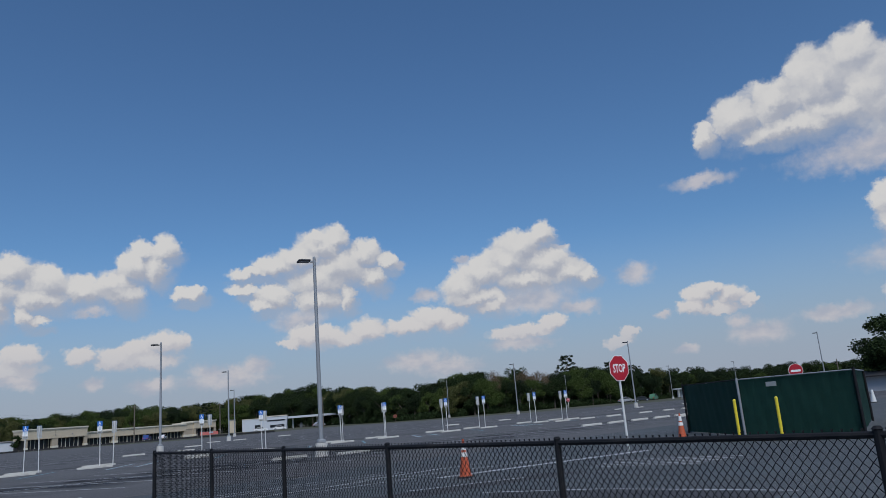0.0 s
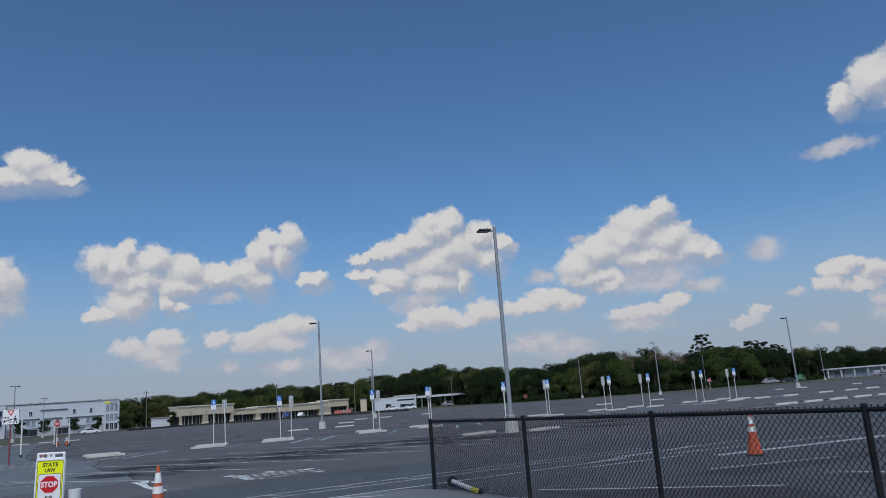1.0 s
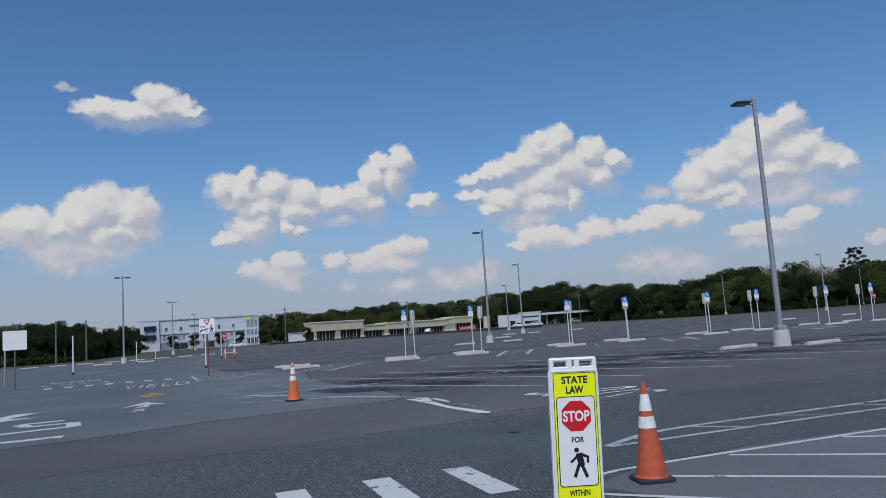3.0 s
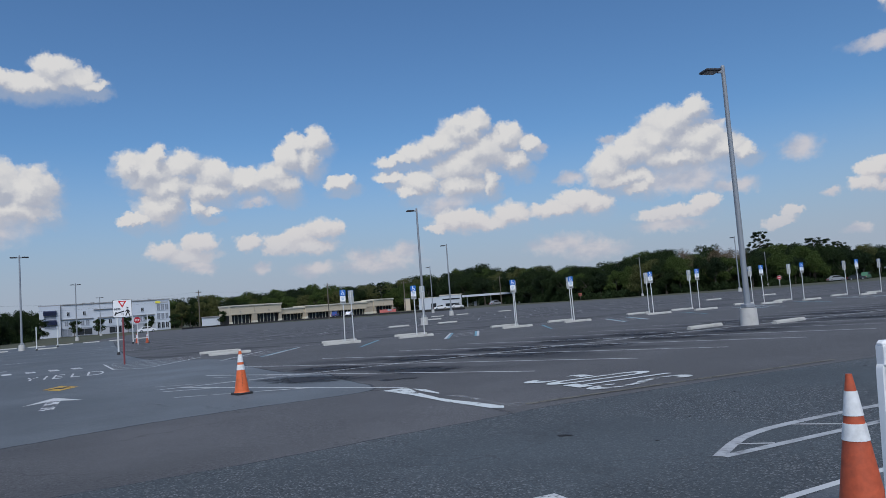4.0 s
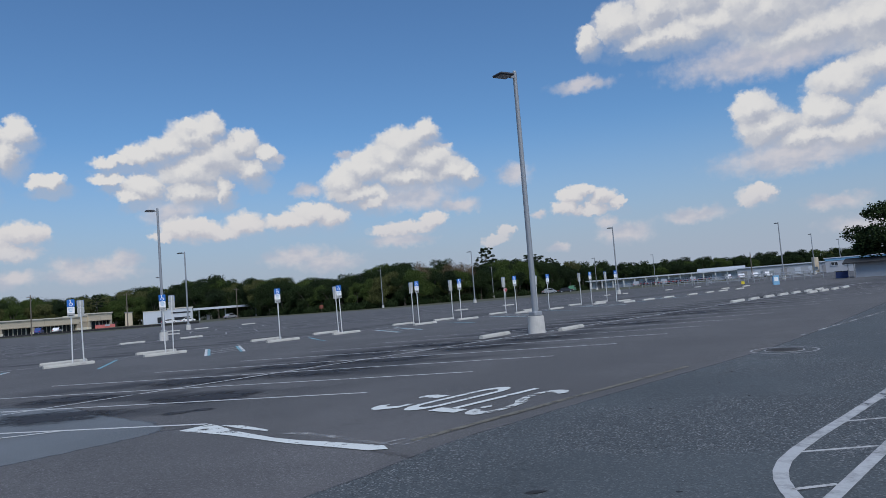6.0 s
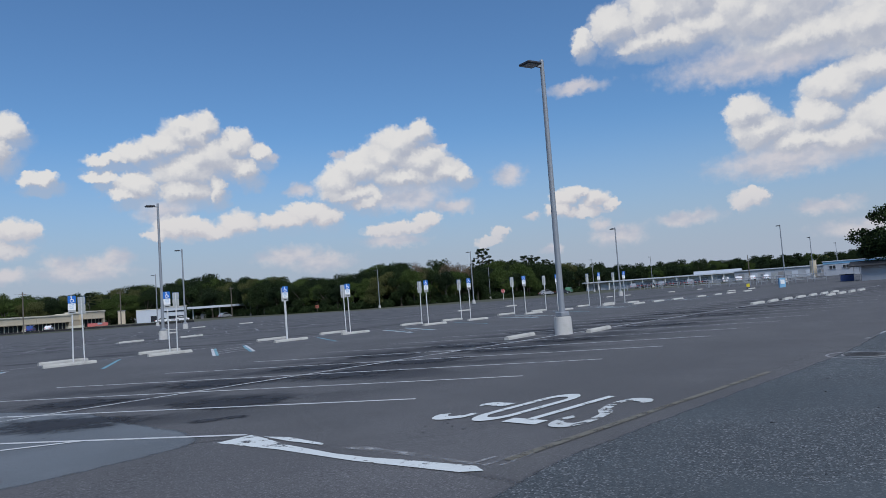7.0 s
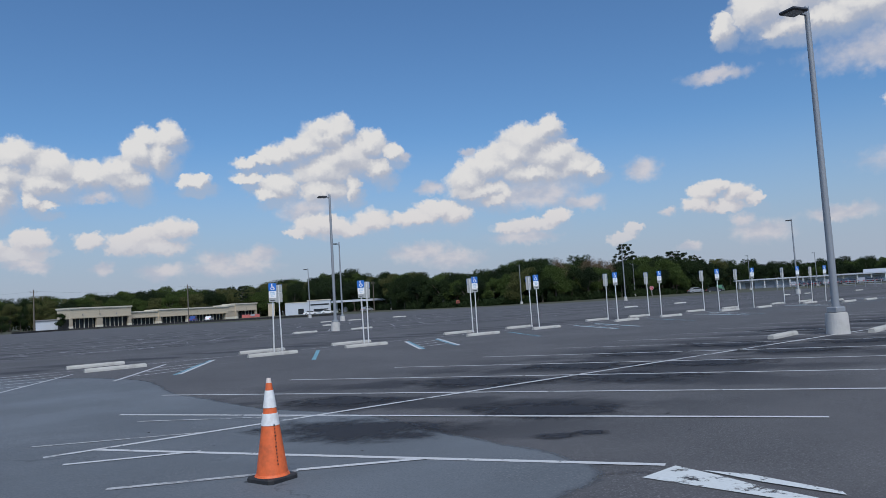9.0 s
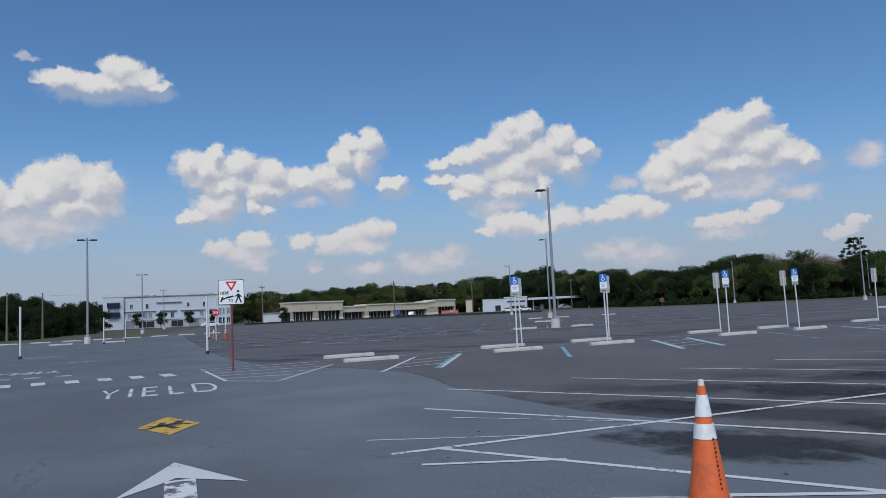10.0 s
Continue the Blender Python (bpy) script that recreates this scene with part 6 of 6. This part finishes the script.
# ---- utility poles and wires ----
def utility(az, d, h):
    x, y = far(az, d)
    e = thing("utility_pole", "weathered wooden utility pole with a cross arm", "utility pole", pose(x, y, 0, 0, 0, -az), "utility poles")
    part("pole", tube(bmesh.new(), (0, 0, -0.06), (0, 0, h), 0.16, 0.11, 8), M_WOODPOLE, e)
    if h > 8:
        part("cross_arm", boxes(((1.6, 0.1, 0.12), (0, -0.1, h - 0.6))), M_WOODPOLE, e)
    for k in (-0.6, 0.6):
        part("insulator", tube(bmesh.new(), (k * (1 if h > 8 else 0.1), -0.1, h - 0.54), (k * (1 if h > 8 else 0.1), -0.1, h - 0.36), 0.05, segs=6), M_ALU, e)
    return Vector((x, y, h - 0.35))


tops = [utility(az, d, h) for az, d, h in ((-16, 118, 7.0), (-10.2, 122, 6.9), (-8.1, 126, 6.9), (6.85, 196, 10.2), (17.0, 190, 9.7), (23.2, 205, 9.3), (31, 230, 9.5), (71.0, 220, 7.2))]
for a, b_ in ((0, 1), (1, 2), (2, 3), (3, 4), (4, 5), (5, 6)):
    for dz in (0.0, -1.1):
        cu = bpy.data.curves.new("power_line", "CURVE")
        cu.dimensions, cu.bevel_depth, cu.bevel_resolution = "3D", 0.008, 0
        sp = cu.splines.new("POLY")
        n = 14
        sp.points.add(n)
        for k in range(n + 1):
            u = k / n
            p = tops[a].lerp(tops[b_], u)
            sp.points[k].co = (p.x, p.y, p.z + dz - 0.9 * 4 * u * (1 - u), 1)
        ob = new("power_line", cu)
        cu.materials.append(M_RUBBER)
        tagged(ob, "thin black power line slung between poles", "power line", "power lines")


# ---- trees ----
def leaf_mesh(name, clumps, count, size, rng, squash=0.8):
    """Many small bent leaf sprays gathered in clumps: (centre, radius)."""
    verts, faces = [], []
    sums = list(itertools.accumulate(r ** 2 for _, r in clumps))
    for _ in range(count):
        c, r = rng.choices(clumps, cum_weights=sums)[0]
        v = Vector((rng.gauss(0, 1), rng.gauss(0, 1), rng.gauss(0, 1)))
        v.normalize()
        v *= r * rng.uniform(0.45, 1.05)
        v.z *= squash
        p = Vector(c) + v
        q = Euler((rng.uniform(0, 6.3), rng.uniform(0, 6.3), rng.uniform(0, 6.3))).to_matrix()
        s = size * rng.uniform(0.5, 1.3)
        base = len(verts)
        for u, w_, h in ((-0.55, -0.25, 0), (0.3, -0.5, 0.1), (0.5, 0.3, 0), (-0.2, 0.5, 0.1)):
            verts.append(tuple(p + q @ Vector((u * s, w_ * s, h * s))))
        faces.append((base, base + 1, base + 2, base + 3))
    me = bpy.data.meshes.new(name)
    me.from_pydata(verts, [], faces)
    return me


def broadleaf(label, leaf, seed, h=10.0, spread=0.36, count=10500, bare=0.08, size=0.20):
    rng = random.Random(seed)
    e = thing("tree", label, "tree", group="trees round the lot")
    tr = bmesh.new()
    lean = (rng.uniform(-0.3, 0.3), rng.uniform(-0.3, 0.3))
    tube(tr, (0, 0, -0.3), (lean[0], lean[1], h * 0.45), 0.026 * h, 0.016 * h, 8)
    clumps = []
    for i in range(12):
        a, r = i * 2.4 + rng.uniform(-0.4, 0.4), h * spread * rng.uniform(0.25, 0.8)
        z = h * rng.uniform(bare + 0.12, 0.86)
        tip = (r * math.cos(a), r * math.sin(a), z)
        tube(tr, (lean[0] * 0.8, lean[1] * 0.8, h * rng.uniform(0.25, 0.42)), tip, 0.010 * h, 0.004 * h, 5)
        clumps.append((tip, h * rng.uniform(0.13, 0.20)))
        for _ in range(2):
            clumps.append(((tip[0] + rng.uniform(-1, 1) * 0.13 * h, tip[1] + rng.uniform(-1, 1) * 0.13 * h, tip[2] + rng.uniform(-0.6, 1) * 0.09 * h), h * rng.uniform(0.07, 0.13)))
    clumps.append(((lean[0], lean[1], h * 0.88), h * 0.13))
    part("trunk", tr, M_BARK, e)
    part("crown", leaf_mesh("crown", clumps, count, size, rng), leaf, e)
    return e


def pine(label, seed, h=16.0, count=900):
    rng = random.Random(seed)
    e = thing("pine_tree", label, "tree", group="tall pines")
    tr = bmesh.new()
    tube(tr, (0, 0, -0.3), (0.2, 0.1, h * 0.97), 0.22, 0.07, 8)
    clumps = []
    for i in range(26):
        z = h * (0.58 + 0.40 * i / 25)
        a = i * 2.4
        r = h * 0.20 * (1.1 - 0.8 * abs(i / 25 - 0.35)) * rng.uniform(0.45, 1.15)
        tip = (r * math.cos(a), r * math.sin(a), z + rng.uniform(-0.2, 0.7))
        tube(tr, (0.15, 0.08, z - 0.5), tip, 0.07, 0.03, 5)
        clumps.append((tip, h * rng.uniform(0.022, 0.05)))
        for u in (0.55, 0.8):
            clumps.append(((tip[0] * u + rng.uniform(-0.5, 0.5), tip[1] * u + rng.uniform(-0.5, 0.5), tip[2] + rng.uniform(-0.1, 0.5)), h * rng.uniform(0.008, 0.04)))
    part("trunk", tr, M_BARK, e)
    part("crown", leaf_mesh("crown", clumps, count, 0.17, rng, 0.6), M_PINE, e)
    return e


protos = [broadleaf("dark green oak at the edge of the lot", M_LEAF_DARK, 1), broadleaf("dark green broad oak in the wood", M_LEAF_DARK, 2, spread=0.42),
          broadleaf("fresh green tree in the wood", M_LEAF_GREEN, 3), broadleaf("olive spring-leaved tree in the wood", M_LEAF_OLIVE, 4, spread=0.32),
          broadleaf("brown half-bare tree in the wood", M_LEAF_BROWN, 5, spread=0.30, count=5200, size=0.15), broadleaf("slender dark tree in the wood", M_PINE, 6, spread=0.26, bare=0.35)]
# height of the tree line, as bearing and elevation in degrees, and how far off it stands
LINE = [(-16, 2.2, 128), (-12, 2.2, 128), (-9, 2.2, 130), (-6.8, 1.7, 150), (-5, 1.6, 175), (-4, 1.5, 300), (4, 1.6, 300), (5, 1.8, 300), (9, 1.65, 300), (13, 2.0, 315), (19, 1.85, 320), (24, 2.2, 320), (29, 2.5, 300), (33, 2.4, 240),
        (36, 2.25, 205), (40, 2.2, 190), (42.5, 2.7, 190), (46, 2.75, 195), (49, 2.4, 205), (53, 2.3, 220), (57, 2.0, 240), (59, 1.7, 280), (61.5, 1.35, 330), (65, 1.4, 330), (69, 1.3, 340), (75, 1.15, 340), (84, 1.1, 340), (95, 1.2, 300)]
trng = random.Random(21)
placed = set()
az = -16.0
while az < 92:
    el = float(np.interp(az, [p[0] for p in LINE], [p[1] for p in LINE])) * (1.10 if 3 < az < 32 else 1.03)
    d = float(np.interp(az, [p[0] for p in LINE], [p[2] for p in LINE]))
    for row in range(3):
        dd = d + row * (9 if d < 260 else 14) + trng.uniform(-3, 3)
        top = 1.5 + dd * math.tan(radians(el)) * trng.uniform((0.66, 0.86, 0.95)[row], (0.90, 1.06, 1.14)[row])
        kind = trng.choices(range(6), (4, 3, 3, 1.2, 0.15, 3) if 24 < az < 58 else (2, 2, 4, 3, 0.5, 2) if az > 3 and az < 25 else (5, 3, 1, 0.3, 0.1, 3))[0]
        if abs(az - 48.6) < 1.2 and row:
            kind = 4
        sc = top / 10.0 / 0.97
        wide = sc * trng.uniform(0.9, 1.25)
        x, y = far(az + trng.uniform(-0.35, 0.35), dd)
        m = pose(x, y, -0.06, 0, 0, trng.uniform(0, 360))
        ob = copy_thing(protos[kind], m) if kind in placed else protos[kind]
        if kind not in placed:
            ob.matrix_world = m
            placed.add(kind)
        ob.scale = (wide, wide, sc)
    az += 1.05 if d < 200 else 0.95
for k, ob in enumerate(protos):
    if k not in placed:
        ob.matrix_world = pose(*far(40 + k, 215), -0.06)

tall = pine("tall dark pine with a flat ragged crown above the wood", 31, 17.6, 9000)
tall.matrix_world = pose(190.5, 181.4, 0, 0, 0, 40)
for az, d, top, turn in ((51.4, 252, 13.6, 90), (52.3, 262, 13.2, 200), (54.4, 250, 13.9, 10), (55.0, 258, 13.6, 150), (55.9, 262, 12.6, 300), (53.3, 268, 12.0, 60), (29.3, 300, 14.9, 20), (20.9, 318, 13.4, 77)):
    o = copy_thing(tall, pose(*far(az, d), -0.06, 0, 0, turn))
    o.scale = (top / 17.6 * 1.2, top / 17.6 * 1.2, top / 17.6)

oak = broadleaf("large dark oak beside the white shed", M_LEAF_DARK, 9, 10.0, 0.48, 14000, 0.22, 0.22)
oak.matrix_world = pose(93.2, 36.6, -0.06, 0, 0, 0) @ Matrix.Diagonal((1.0, 1.0, 0.9, 1))
o = copy_thing(oak, pose(98.0, 26.5, -0.06, 0, 0, 120))
# saplings before the white building
sap = broadleaf("small dark street tree before the white building", M_LEAF_DARK, 14, 5.0, 0.34, 2200, 0.12, 0.2)
sap.matrix_world = pose(*far(-2.0, 236), -0.06)
for az in (-0.4, 4.9, 3.2, 1.6, 8.5):
    copy_thing(sap, pose(*far(az, 232 + az), -0.06, 0, 0, az * 70))

# undergrowth and the closed mass of the wood behind the first trees
urng = random.Random(5)


def bank(count, low, high, reach, rise, r0, r1):
    clumps = []
    for i in range(count):
        a = urng.uniform(low, high)
        el, d = (float(np.interp(a, [p[0] for p in LINE], [p[k] for p in LINE])) for k in (1, 2))
        d += urng.uniform(*reach)
        top = 1.5 + d * math.tan(radians(el))
        r = urng.uniform(r0, r1)
        x, y = far(a, d)
        clumps.append(((x, y, urng.uniform(0.3, max(0.5, rise * top - r))), r))
    return clumps


tagged(part("undergrowth", leaf_mesh("undergrowth", bank(330, 27, 62, (-6, 6), 0.28, 0.9, 2.0) + bank(110, -17, -4.6, (-6, 4), 0.3, 0.8, 1.8), 70000, 0.30, urng, 0.75), M_LEAF_DARK), "dense dark undergrowth at the edge of the wood", "bushes", kind="stuff")
tagged(part("far_wood", leaf_mesh("far_wood", bank(260, 28, 60, (16, 34), 0.72, 1.6, 3.0) + bank(70, -17, -4.6, (10, 22), 0.75, 1.0, 2.2), 70000, 0.48, urng, 0.9), M_PINE), "closed dark mass of the wood behind the first trees", "wood", kind="stuff")
tagged(part("far_wood", leaf_mesh("far_wood", bank(330, -5, 28, (10, 40), 0.75, 1.6, 3.2) + bank(640, 57, 92, (6, 36), 1.0, 1.3, 2.4), 110000, 0.55, urng, 0.9), M_LEAF_DARK), "far dark green wood beyond the buildings", "wood", kind="stuff")
